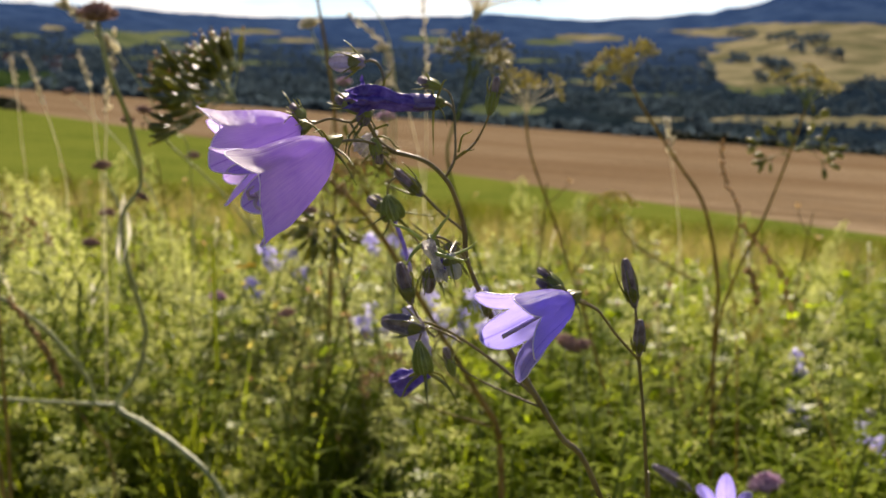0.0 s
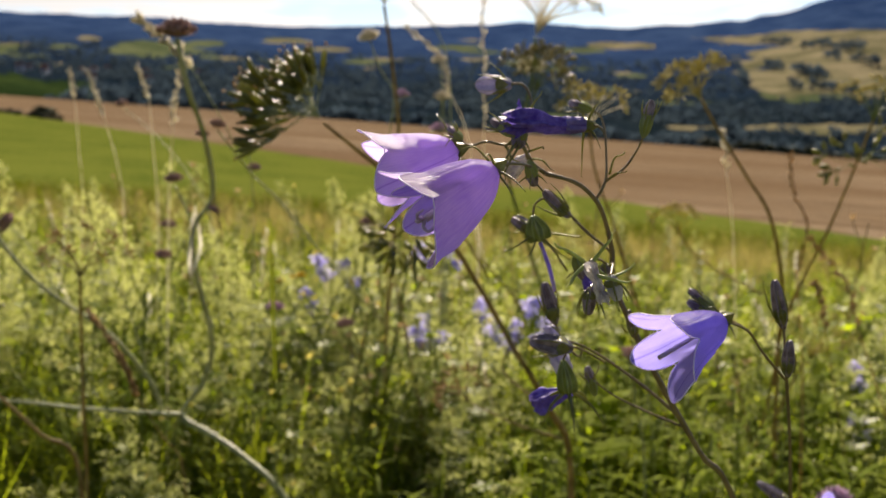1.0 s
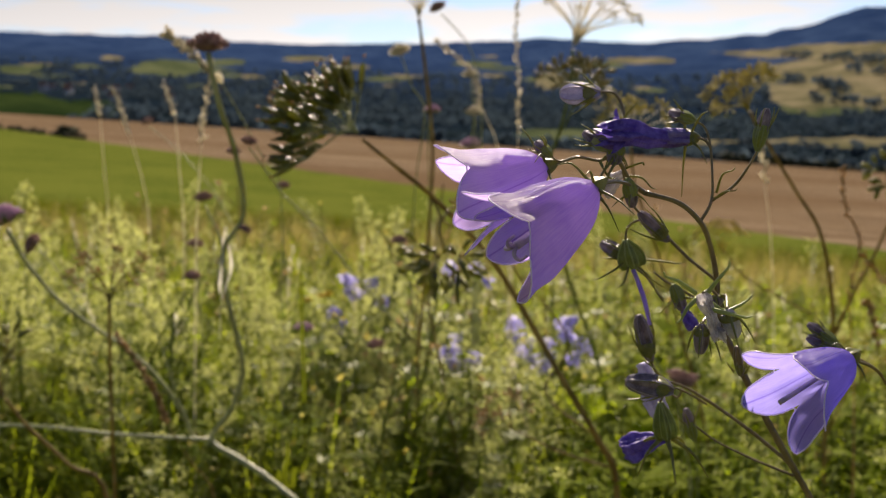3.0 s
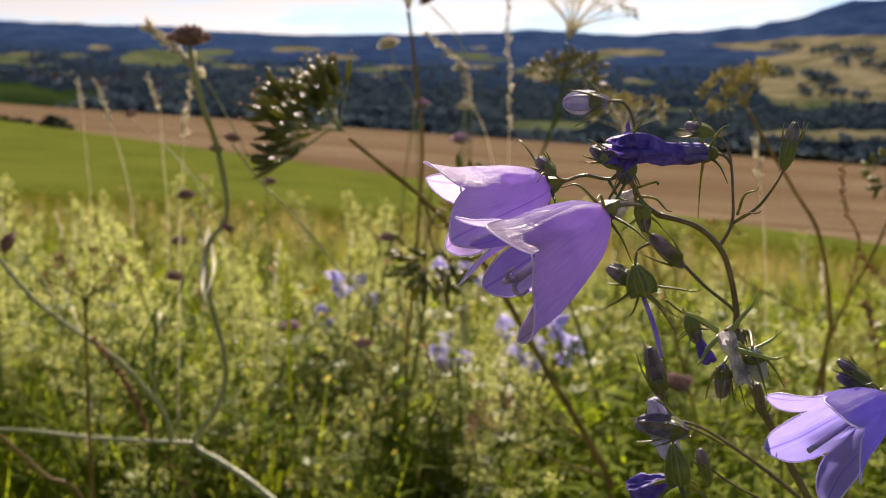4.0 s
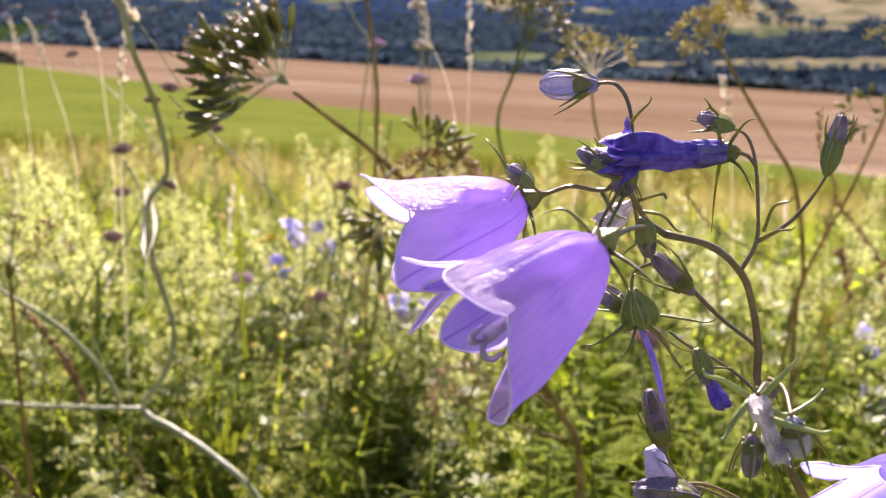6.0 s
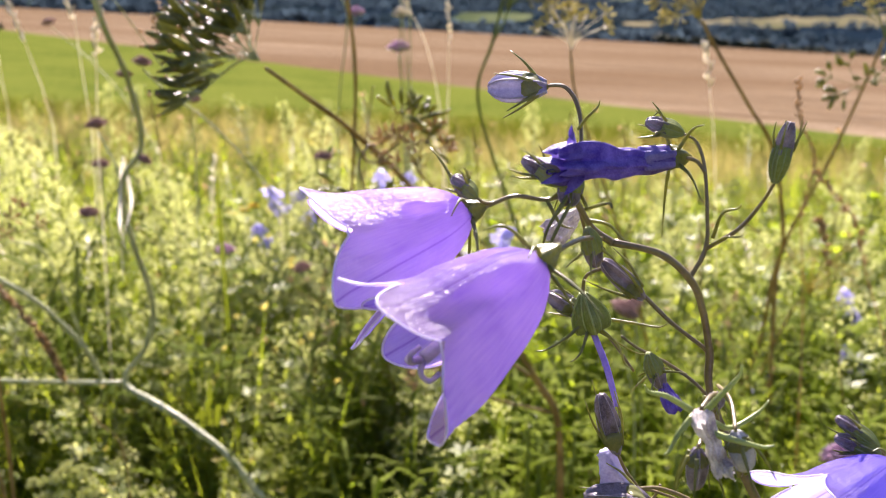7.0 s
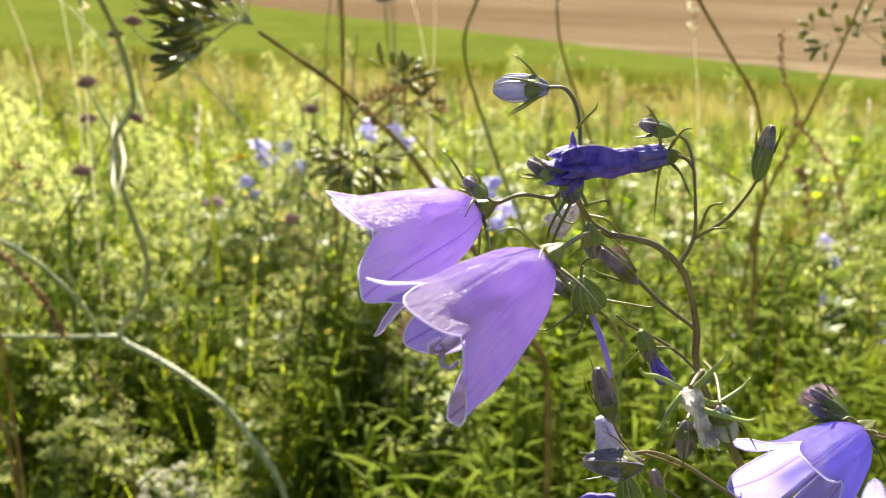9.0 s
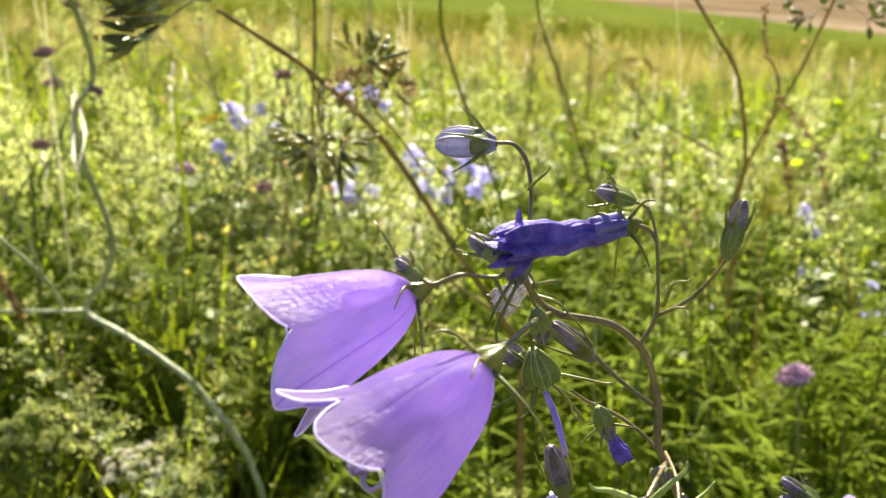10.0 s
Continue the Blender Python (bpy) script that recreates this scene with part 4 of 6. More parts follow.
for p in ([(-0.0022, 0.2185, 0.5613), (-0.0002, 0.2175, 0.5646), (0.0016, 0.2170, 0.5683)], [(-0.0038, 0.2185, 0.5607), (-0.0060, 0.2170, 0.5589), (-0.0080, 0.2160, 0.5564)], [(-0.0042, 0.2185, 0.5616), (-0.0078, 0.2170, 0.5642), (-0.0109, 0.2160, 0.5662)],
          [(-0.0015, 0.2175, 0.5587), (0.0017, 0.2160, 0.5582), (0.0060, 0.2150, 0.5581)], [(-0.0011, 0.2190, 0.5596), (0.0021, 0.2210, 0.5577), (0.0080, 0.2240, 0.5603)]):
    leaflet(dead, p, 0.0010, RIB, "sepal")
stalk(main, [(0.0078, 0.2460, 0.5483), (0.0044, 0.2350, 0.5562), (-0.0000, 0.2240, 0.5611), (-0.0028, 0.2185, 0.5617)], 0.0006, 0.0006)
bud(main, (-0.0025, 0.2200, 0.5553), (-0.0026, 0.2200, 0.5492), 0.0016, BUD, 0.006, 14, seed=13)
stalk(main, [(0.0043, 0.2360, 0.5554), (0.0003, 0.2260, 0.5562), (-0.0025, 0.2200, 0.5553)], 0.0005)
bud(main, (0.0018, 0.2180, 0.5586), (0.0036, 0.2180, 0.5530), 0.0019, SILVER, 0.006, 18, ribs=0.12, rough=0.15, seed=14, label="silvery dried bud")
stalk(main, [(0.0045, 0.2360, 0.5574), (0.0033, 0.2260, 0.5596), (0.0018, 0.2180, 0.5586)], 0.0005)
bud(main, (0.0020, 0.2300, 0.5590), (0.0025, 0.2290, 0.5568), 0.0014, BUD, 0.003, 20, seed=15)
bud(main, (0.0117, 0.2450, 0.5377), (0.0100, 0.2430, 0.5449), 0.0011, STEM, 0.003, 20, seed=16)
# upright bud and the low branch
stalk(main, [(0.0250, 0.2470, 0.5160), (0.0156, 0.2490, 0.5235), (0.0063, 0.2500, 0.5300), (-0.0004, 0.2470, 0.5345), (-0.0057, 0.2420, 0.5373)], 0.0008, 0.0006)
bud(main, (-0.0038, 0.2410, 0.5354), (-0.0142, 0.2390, 0.5378), 0.0027, BUD, 0.009, 22, seed=17, label="plump grey-violet closed bud")
stalk(main, [(0.0002, 0.2500, 0.5336), (-0.0014, 0.2500, 0.5310), (-0.0053, 0.2500, 0.5355), (-0.0074, 0.2500, 0.5398)], 0.0005, 0.0005)
bud(main, (-0.0073, 0.2500, 0.5394), (-0.0104, 0.2500, 0.5501), 0.0020, BUD, 0.010, 12, seed=18, cup=1.1)
stalk(main, [(0.0056, 0.2500, 0.5295), (0.0005, 0.2480, 0.5328), (-0.0036, 0.2470, 0.5342), (-0.0054, 0.2470, 0.5307)], 0.0005, 0.0005)
geo = Geo()
spindle(geo, (-0.0054, 0.2470, 0.5307), (-0.0038, 0.2470, 0.5224), 0.0021, (0.2, 0.5, 0.78, 0.95, 1.05, 1.05, 0.9), 40, ribs=0.2)
keels(geo, (-0.0054, 0.2470, 0.5307), (-0.0038, 0.2470, 0.5224), 0.0021, (0.2, 0.5, 0.78, 0.95, 1.05, 1.05, 0.9), 0.2, 10, 0.09)
capsule = part("seed_capsule", geo, [CAPSULE, RIB], main, "ribbed green seed capsule")
sepals(capsule, (-0.0038, 0.2470, 0.5224), (0.1, 0, -1), 0.009, 60, 0.0006, seed=31)
geo = Geo()
spindle(geo, (-0.0086, 0.2550, 0.5374), (-0.0036, 0.2540, 0.5243), 0.0023, (0.5, 0.7, 0.9, 1.0, 1.0, 1.0, 0.9, 0.6), 24, ribs=0.2, rough=0.3)
part("faded_flower", geo, LILAC, main, "pale lilac faded bell")
crumpled(main, "wilted_flower", (-0.0021, 0.2540, 0.5200), (-0.0120, 0.2560, 0.5160), 0.0024, (0.3, 0.5, 0.7, 0.9, 1.1, 1.25, 1.2, 0.9), WILT, "crumpled violet-blue wilted bell", 12)
stalk(main, [(0.0251, 0.2470, 0.5139), (0.0161, 0.2500, 0.5168), (0.0083, 0.2520, 0.5202), (0.0028, 0.2520, 0.5243)], 0.0006, 0.0004)
bud(main, (0.0036, 0.2520, 0.5201), (0.0013, 0.2520, 0.5278), 0.0016, GREEN_BUD, 0.006, 30, seed=19)

# second bellflower, with the wide open bell
second = thing("bellflower_plant", (0.085, 0.27, land(0.085, 0.27)), "violet bellflower with one open bell and upright buds", "flower")
stalk(second, [(0.085, 0.27, -0.03), (0.075, 0.262, 0.25), (0.0553, 0.2470, 0.4771), (0.0533, 0.2440, 0.4910), (0.0511, 0.2410, 0.5103), (0.0488, 0.2400, 0.5281), (0.0479, 0.2398, 0.5338), (0.0472, 0.2395, 0.5417)], 0.0011, 0.0006, name="stem")
bud(second, (0.0471, 0.2395, 0.5417), (0.0441, 0.2395, 0.5537), 0.0018, BUD, 0.010, 10, seed=41, label="slender grey-violet upright bud")
bud(second, (0.0483, 0.2380, 0.5301), (0.0480, 0.2370, 0.5394), 0.0016, BUD, 0.005, 10, seed=42)
stalk(second, [(0.0488, 0.2400, 0.5283), (0.0422, 0.2380, 0.5357), (0.0374, 0.2350, 0.5420), (0.0322, 0.2327, 0.5448)], 0.0006, 0.0006)
bell(second, (0.0306, 0.2327, 0.5454), (0.0128, 0.2225, 0.5379), 0.0088, 60, (0.20, 0.18, 0.30, 0.25, 0.25), 5, 0.005, 70, hook=False, skin=BLUE_PETAL, centres=(36, 108, 180, 252, 320), reaches=(1.0, 0.95, 0.80, 1.0, 1.02), style=0.92)
bud(second, (0.0292, 0.2345, 0.5461), (0.0226, 0.2355, 0.5490), 0.0017, GREEN_BUD, 0.005, 16, seed=43)
bud(second, (0.0290, 0.2352, 0.5474), (0.0230, 0.2368, 0.5516), 0.0015, GREEN_BUD, 0.005, 16, seed=46)
stalk(second, [(0.0300, 0.2348, 0.5460), (0.0294, 0.2350, 0.5468), (0.0290, 0.2352, 0.5474)], 0.0004)
stalk(second, [(0.0377, 0.2360, 0.5420), (0.0336, 0.2350, 0.5445), (0.0292, 0.2345, 0.5461)], 0.0004)

# third, low one
third = thing("bellflower_plant", (0.112, 0.41, land(0.112, 0.41)), "low violet bellflower with a star-shaped bell and a long bud", "flower")
stalk(third, [(0.112, 0.41, -0.04), (0.114, 0.405, 0.2), (0.1217, 0.4010, 0.4009)], 0.001, 0.0006, name="stem")
bell(third, (0.1212, 0.4000, 0.4052), (0.1145, 0.3860, 0.4298), 0.0082, 20, (0.3, 0.3, 0.3, 0.3, 0.3), 8, 0.005, 70, skin=BLUE_PETAL)
stalk(third, [(0.1116, 0.3840, 0.4092), (0.1061, 0.3820, 0.4272), (0.1001, 0.3800, 0.4333)], 0.0006, 0.0006)
bud(third, (0.1001, 0.3800, 0.4333), (0.0848, 0.3800, 0.4436), 0.0024, BUD, 0.006, 14, seed=44)


# ---- scabious, umbels and grasses among them
def head(plant, centre, way, size, kind="seed", seed=0, flat=0.55):
    """A scabious head: a dome of small florets or seeds over a ruff of narrow bracts."""
    r = random.Random(seed)
    way = Vector(way).normalized()
    a, b = sides(way)
    c = Vector(centre)
    geo = Geo()
    spindle(geo, c - way * size * 0.35, c + way * size * flat * 0.75, size * 0.8, (0.3, 0.75, 1.0, 0.95, 0.75, 0.35), 14, rough=0.12)
    for i in range(54):
        t, g = (i + 0.5) / 54, i * 2.39996
        s = math.sqrt(t)
        out = (math.cos(g) * a + math.sin(g) * b) * s
        p = c + out * size * 0.85 + way * size * flat * 0.8 * (1 - s * s)
        d = (out * 0.9 + way * (1.1 - s)).normalized()
        spindle(geo, p - d * size * 0.1, p + d * size * r.uniform(0.2, 0.36), size * 0.1, (0.6, 1.0, 1.1, 0.5), 5)
    ob = part("head", geo, {"pink": PINK, "seed": SEED, "papery": STRAW}[kind], plant)
    for i in range(9):
        g = 2 * math.pi * (i + r.uniform(-0.2, 0.2)) / 9
        out = math.cos(g) * a + math.sin(g) * b
        geo = Geo()
        p = c - way * size * 0.3
        blade(geo, [p, p + out * size * 0.8 + way * size * 0.1, p + out * size * r.uniform(1.0, 1.3) + way * size * r.uniform(0.2, 0.7)], size * 0.13, up=way)
        part("bract", geo, {"pink": GREEN_STEM, "seed": SEED, "papery": STRAW}[kind], ob)
    return ob


def umbel(plant, node, way, rays, length, spread, fruit, width, each, skin, stalk_skin, seed=0, reach=1.0, fan=70, align=0.0, tips=None, short=0.75):
    """An umbel: rays from one node, each with a small umbel of oblong fruits."""
    r = random.Random(seed)
    way = Vector(way).normalized()
    a, b = sides(way)
    c = Vector(node)
    width *= 0.7 if skin is FRUIT_DRY else 1.0
    for i in range(rays):
        g = i * 2.39996 + r.uniform(-0.3, 0.3)
        sp = radians(spread) * math.sqrt((i + 0.5) / rays) * r.uniform(0.85, 1.1)
        out = math.cos(g) * a + math.sin(g) * b
        d = (math.cos(sp) * way + math.sin(sp) * out).normalized()
        l = length * r.uniform(short, 1.1)
        tip = c + d * l
        geo = Geo()
        tube(geo, [c, c + (d * 0.6 + way * 0.4) * l * 0.4, tip], length * 0.013, length * 0.009, 4, 6)
        ray = part("ray", geo, stalk_skin, plant)
        geo = Geo()
        a2, b2 = sides(d)
        for k in range(each):
            g2 = k * 2.39996 + i
            s2 = radians(fan) * math.sqrt((k + 0.5) / each)
            d2 = (math.cos(s2) * d + math.sin(s2) * (math.cos(g2) * a2 + math.sin(g2) * b2)).normalized()
            d2 = (d2 + way * align).normalized()
            st = tip + d2 * fruit * r.uniform(0.4, 0.9) * reach
            tube(geo, [tip, st], width * 0.22, width * 0.16, 1, 4, 1)
            spindle(geo, st, st + d2 * fruit * r.uniform(0.8, 1.15), width * r.uniform(0.8, 1.15), (0.4, 0.85, 1.0, 0.97, 0.85, 0.4), 7, 0, bend=r.uniform(-0.12, 0.12))
            if tips:
                end = st + d2 * fruit * 1.02
                spindle(geo, end, end + d2 * fruit * 0.16, width * 0.4, (0.8, 1.0, 0.5), 5, 2)
        part("umbellet", geo, [skin, stalk_skin] + ([tips] if tips else []), ray)


def rooted(points):
    """Adds the way down to the ground to a line given from the top."""
    x, y, z = points[-1]
    return list(points) + [(x * 1.03, y + 0.01, z * 0.5), (x * 1.05, y + 0.02, land(x, y) - 0.02)]


def base_of(points):
    x, y, z = points[-1]
    return (x, y, land(x, y))


# tall scabious with a curved stem
line = [(-0.2288, 0.6900, 0.6219), (-0.2252, 0.7000, 0.5877), (-0.2257, 0.7400, 0.5525), (-0.2313, 0.7800, 0.5043), (-0.2498, 0.7900, 0.4771), (-0.2547, 0.8100, 0.4359), (-0.2539, 0.8500, 0.3683), (-0.2688, 0.8700, 0.3239), (-0.2916, 0.8800, 0.2902)]
scab = thing("scabious_plant", (-0.135, 0.81, land(-0.135, 0.81)), "downy scabious with curved stems and brown seed heads", "scabious")
stalk(scab, (line + [(-0.2602, 0.8600, 0.2792), (-0.2262, 0.8400, 0.2660), (-0.1889, 0.8200, 0.2397), (-0.150, 0.81, 0.16), (-0.135, 0.81, land(-0.135, 0.81) - 0.02)])[::-1], 0.0036, 0.0024, PALE_STEM, "stem", 5, n=8)
head(scab, (-0.2286, 0.6900, 0.6270), (0, 0, 1), 0.0125, seed=1, flat=0.5)
for p, w, s, q in (((-0.2673, 0.8000, 0.5149), (-0.1, 0, 1), 0.0072, [(-0.2666, 0.8000, 0.5095), (-0.2585, 0.7950, 0.4955), (-0.2498, 0.7900, 0.4771)]),
                   ((-0.2278, 0.7420, 0.5544), (0.1, 0, 1), 0.005, None), ((-0.2183, 0.7500, 0.5612), (0.2, 0, 1), 0.006, [(-0.2185, 0.7500, 0.5571), (-0.2268, 0.8500, 0.5284), (-0.2610, 1.0700, 0.4877)]),
                   ((-0.2308, 0.7800, 0.4933), (0.5, 0, 1), 0.005, None)):
    head(scab, p, w, s, seed=int(s * 1e4))
    if q:
        stalk(scab, q, 0.0009, 0.0013, PALE_STEM, name="side_stem")
stalk(scab, [(-0.2916, 0.8800, 0.2902), (-0.3131, 0.8700, 0.2945), (-0.3756, 0.8600, 0.3011), (-0.4266, 0.8500, 0.3099), (-0.4970, 0.8400, 0.3147)], 0.0026, 0.0020, PALE_STEM, "side_stem")
stalk(scab, [(-0.3086, 0.8800, 0.2899), (-0.3127, 0.8600, 0.3264), (-0.3360, 0.8300, 0.3777), (-0.3787, 0.8000, 0.4252), (-0.3995, 0.7800, 0.4633), (-0.4098, 0.7700, 0.4936)], 0.0026, 0.0020, PALE_STEM, "side_stem")
head(scab, (-0.4118, 0.7700, 0.5023), (-0.3, 0, 1), 0.0135, "pink", 5, 0.6)
stalk(scab, [(-0.3113, 0.8600, 0.3239), (-0.3187, 0.8500, 0.3674), (-0.3281, 0.8400, 0.4119), (-0.3409, 0.8300, 0.4237), (-0.3519, 0.8300, 0.4236)], 0.001, 0.0008, PALE_STEM, "side_stem")
stalk(scab, [(-0.3265, 0.8300, 0.3729), (-0.3006, 0.8000, 0.4144), (-0.2764, 0.7850, 0.4463)], 0.0011, 0.0009, GREEN_STEM, "side_stem")
head(scab, (-0.2738, 0.7850, 0.4558), (0.1, 0, 1), 0.0068, seed=9)
stalk(scab, [(-0.3651, 0.8000, 0.4183), (-0.3881, 0.8000, 0.4598), (-0.4011, 0.8000, 0.4734)], 0.0009, 0.0008, PALE_STEM, "side_stem")
head(scab, (-0.4049, 0.8000, 0.4780), (-0.9, 0, 0.5), 0.0085, seed=12)
# pale dry grass leaf hanging on it
leaflet(scab, [(-0.2483, 0.7900, 0.4940), (-0.2436, 0.7850, 0.4637), (-0.2508, 0.7800, 0.4377), (-0.2533, 0.7800, 0.4061)], 0.0013, STRAW, "dry_leaf")
leaflet(scab, [(-0.2494, 0.7900, 0.4896), (-0.2516, 0.7800, 0.4512), (-0.2468, 0.7800, 0.4243)], 0.0013, STRAW, "dry_leaf")

# dark-fruited umbel leaning over
line = [(-0.1172, 0.6000, 0.5707), (-0.0997, 0.6200, 0.5535), (-0.0790, 0.6400, 0.5330), (-0.0494, 0.6600, 0.4989), (-0.0291, 0.6700, 0.4674), (0.0026, 0.6900, 0.4084), (0.0295, 0.7000, 0.3610), (0.0456, 0.7100, 0.3156)]
dark = thing("umbel_plant", base_of(line), "leaning umbel plant with glossy dark green fruits", "umbel")
stalk(dark, rooted(line)[::-1], 0.0036, 0.0015, BROWN_STEM, "stem", 5)
umbel(dark, (-0.1198, 0.6000, 0.5746), (-0.80, -0.05, 0.60), 15, 0.031, 62, 0.0135, 0.0019, 7, FRUIT, PALE_STEM, 3, fan=46, align=0.5, tips=SORREL, short=0.45)
stalk(dark, [(-0.0705, 0.6450, 0.5254), (-0.0750, 0.6300, 0.5175), (-0.0720, 0.6200, 0.5052)], 0.0012, 0.0008, BROWN_STEM, "branch")
umbel(dark, (-0.0720, 0.6200, 0.5052), (-0.1, -0.3, -0.5), 6, 0.014, 75, 0.011, 0.0016, 8, FRUIT, BROWN_STEM, 4)
stalk(dark, [(0.0275, 0.7000, 0.3630), (-0.0054, 0.7200, 0.3870), (0.0108, 0.7300, 0.4221), (-0.0219, 0.7400, 0.4653)], 0.0013, 0.0008, BROWN_STEM, "branch")
stalk(dark, [(0.0379, 0.7000, 0.3405), (0.0048, 0.6800, 0.3576), (-0.0282, 0.6700, 0.3766)], 0.0014, 0.0008, BROWN_STEM, "branch")
umbel(dark, (-0.0293, 0.6700, 0.3766), (-0.5, 0, 0.8), 8, 0.024, 70, 0.005, 0.0008, 7, SORREL, BROWN_STEM, 6)
stalk(dark, [(-0.0808, 0.6400, 0.5337), (-0.0691, 0.6300, 0.5177), (-0.0535, 0.6200, 0.5304)], 0.001, 0.0007, BROWN_STEM, "branch")
umbel(dark, (-0.0565, 0.6200, 0.5275), (0.5, 0, 0.6), 6, 0.022, 50, 0.010, 0.0013, 5, FRUIT, BROWN_STEM, 8)


def ferny(plant, root, way, length, seed=0):
    """A feathery divided leaf."""
    r = random.Random(seed)
    way = Vector(way).normalized()
    a = way.cross(Vector((0, 0, 1))).normalized()
    p = Vector(root)
    geo = Geo()
    tube(geo, [p, p + way * length], 0.0007, 0.0003, 3, 5)
    for i in range(9):
        t = 0.2 + 0.085 * i
        for s in (-1, 1):
            q = p + way * length * t
            l = length * 0.42 * (1.1 - t) * r.uniform(0.8, 1.2)
            e = q + (a * s * 0.8 + way * 0.6) * l
            for k in range(4):
                m = q.lerp(e, 0.3 + 0.23 * k)
                for s2 in (-1, 1):
                    blade(geo, [m, m + (way * 0.7 + a * (s * 0.5 + s2 * 0.5)) * l * 0.32 + Vector((0, 0, r.uniform(-0.1, 0.1) * l))], l * 0.06, steps=2)
            blade(geo, [q, e], l * 0.05, steps=2)
    part("feathery_leaf", geo, BRIGHT_LEAF, plant, "feathery bright green leaf")


stalk(dark, [(-0.0173, 0.6800, 0.4624), (-0.0331, 0.6500, 0.4944), (-0.0448, 0.6200, 0.5159)], 0.001, 0.0008, BROWN_STEM, "branch")
umbel(dark, (-0.0448, 0.6200, 0.5166), (-0.1, -0.1, 1), 12, 0.022, 70, 0.0045, 0.0008, 8, SORREL, BROWN_STEM, 41)
ferny(dark, (0.0124, 0.6900, 0.3966), (0.5, -0.3, 0.35), 0.055, 1)
ferny(dark, (0.0402, 0.7000, 0.3280), (0.8, -0.3, 0.25), 0.06, 2)
ferny(dark, (0.0025, 0.6900, 0.4124), (0.7, 0.4, 0.5), 0.05, 3)
ferny(dark, (0.0255, 0.7000, 0.3650), (-0.2, -0.3, 0.9), 0.05, 4)

# tall thin umbels with pale rays
line = [(-0.1023, 0.8400, 0.6520), (-0.0998, 0.8800, 0.6116), (-0.0969, 0.9300, 0.5420), (-0.1059, 1.0000, 0.4543), (-0.1188, 1.0800, 0.3562), (-0.1295, 1.1400, 0.2490), (-0.1387, 1.1800, 0.1229)]
tall = thing("umbel_plant", base_of(line), "tall brown-stemmed umbel with fine bare rays", "umbel")
stalk(tall, rooted(line)[::-1], 0.0026, 0.0016, BROWN_STEM, "stem", 5)
umbel(tall, (-0.1023, 0.8400, 0.6529), (0.0, 0, 1), 16, 0.036, 48, 0.003, 0.0007, 7, FRUIT_DRY, STRAW, 11)
line = [(-0.2604, 1.0700, 0.4877), (-0.2299, 1.0800, 0.4535), (-0.1851, 1.1000, 0.3887), (-0.1270, 1.1200, 0.3170)]
stalk(tall, line[::-1], 0.0017, 0.0012, PALE_STEM, "branch")
stalk(tall, [(-0.1283, 1.1200, 0.2948), (-0.1307, 1.1000, 0.3767), (-0.1417, 1.0900, 0.4343)], 0.0014, 0.0009, GREEN_STEM, "branch")
head(tall, (-0.1423, 1.0900, 0.4380), (0, 0, 1), 0.009, seed=21)
head(tall, (-0.2613, 1.0700, 0.4978), (0, 0, 1), 0.0075, seed=22)

line = [(0.0265, 0.9500, 0.6321), (0.0254, 0.9600, 0.5969), (0.0170, 0.9800, 0.5548), (0.0054, 1.0000, 0.5049), (0.0322, 1.0500, 0.4125), (0.0815, 1.1000, 0.2648)]
big = thing("umbel_plant", base_of(line), "yellow-green umbel with spreading rays and ripening fruits", "umbel")
stalk(big, rooted(line)[::-1], 0.0026, 0.0016, GREEN_STEM, "stem", 5)
umbel(big, (0.0275, 0.9500, 0.6351), (0.35, 0, 1), 17, 0.060, 58, 0.0045, 0.0010, 9, FRUIT_DRY, STRAW, 14)
umbel(big, (0.0275, 0.9500, 0.5818), (0.2, -0.2, 1), 14, 0.036, 60, 0.0080, 0.0013, 9, FRUIT_OLIVE, GREEN_STEM, 15)
stalk(big, [(0.0170, 0.9800, 0.5548), (0.0233, 0.9600, 0.5688), (0.0275, 0.9500, 0.5818)], 0.0013, 0.001, GREEN_STEM, "branch")
line2 = [(0.0728, 0.9000, 0.5542), (0.0814, 0.9200, 0.5132), (0.1111, 0.9700, 0.4442), (0.1555, 1.0300, 0.3237), (0.1901, 1.0800, 0.2093)]
stalk(big, rooted(line2)[::-1], 0.0022, 0.0013, BROWN_STEM, "stem", 5)
umbel(big, (0.0737, 0.9000, 0.5542), (0.0, 0, 1), 12, 0.034, 55, 0.006, 0.0014, 8, FRUIT_DRY, STRAW, 16)

line = [(0.1450, 0.7900, 0.5815), (0.1598, 0.8000, 0.5600), (0.1936, 0.8300, 0.5183), (0.2248, 0.8600, 0.4778), (0.2511, 0.9000, 0.4020), (0.2587, 0.9300, 0.3477)]
ripe = thing("umbel_plant", base_of(line), "umbel with golden yellow ripe fruits on a brown stem", "umbel")
stalk(ripe, rooted(line)[::-1], 0.0028, 0.0014, BROWN_STEM, "stem", 5)
umbel(ripe, (0.1442, 0.7900, 0.5815), (-0.45, 0, 1), 15, 0.028, 62, 0.0055, 0.0011, 12, FRUIT_DRY, FRUIT_DRY, 18)
stalk(ripe, [(0.2326, 0.9000, 0.4051), (0.1815, 0.9200, 0.4320), (0.1613, 0.9300, 0.4565)], 0.0013, 0.001, BROWN_STEM, "branch")
umbel(ripe, (0.1614, 0.9300, 0.4538), (-0.1, 0, 1), 12, 0.026, 60, 0.005, 0.001, 8, FRUIT_DRY, FRUIT_DRY, 19)

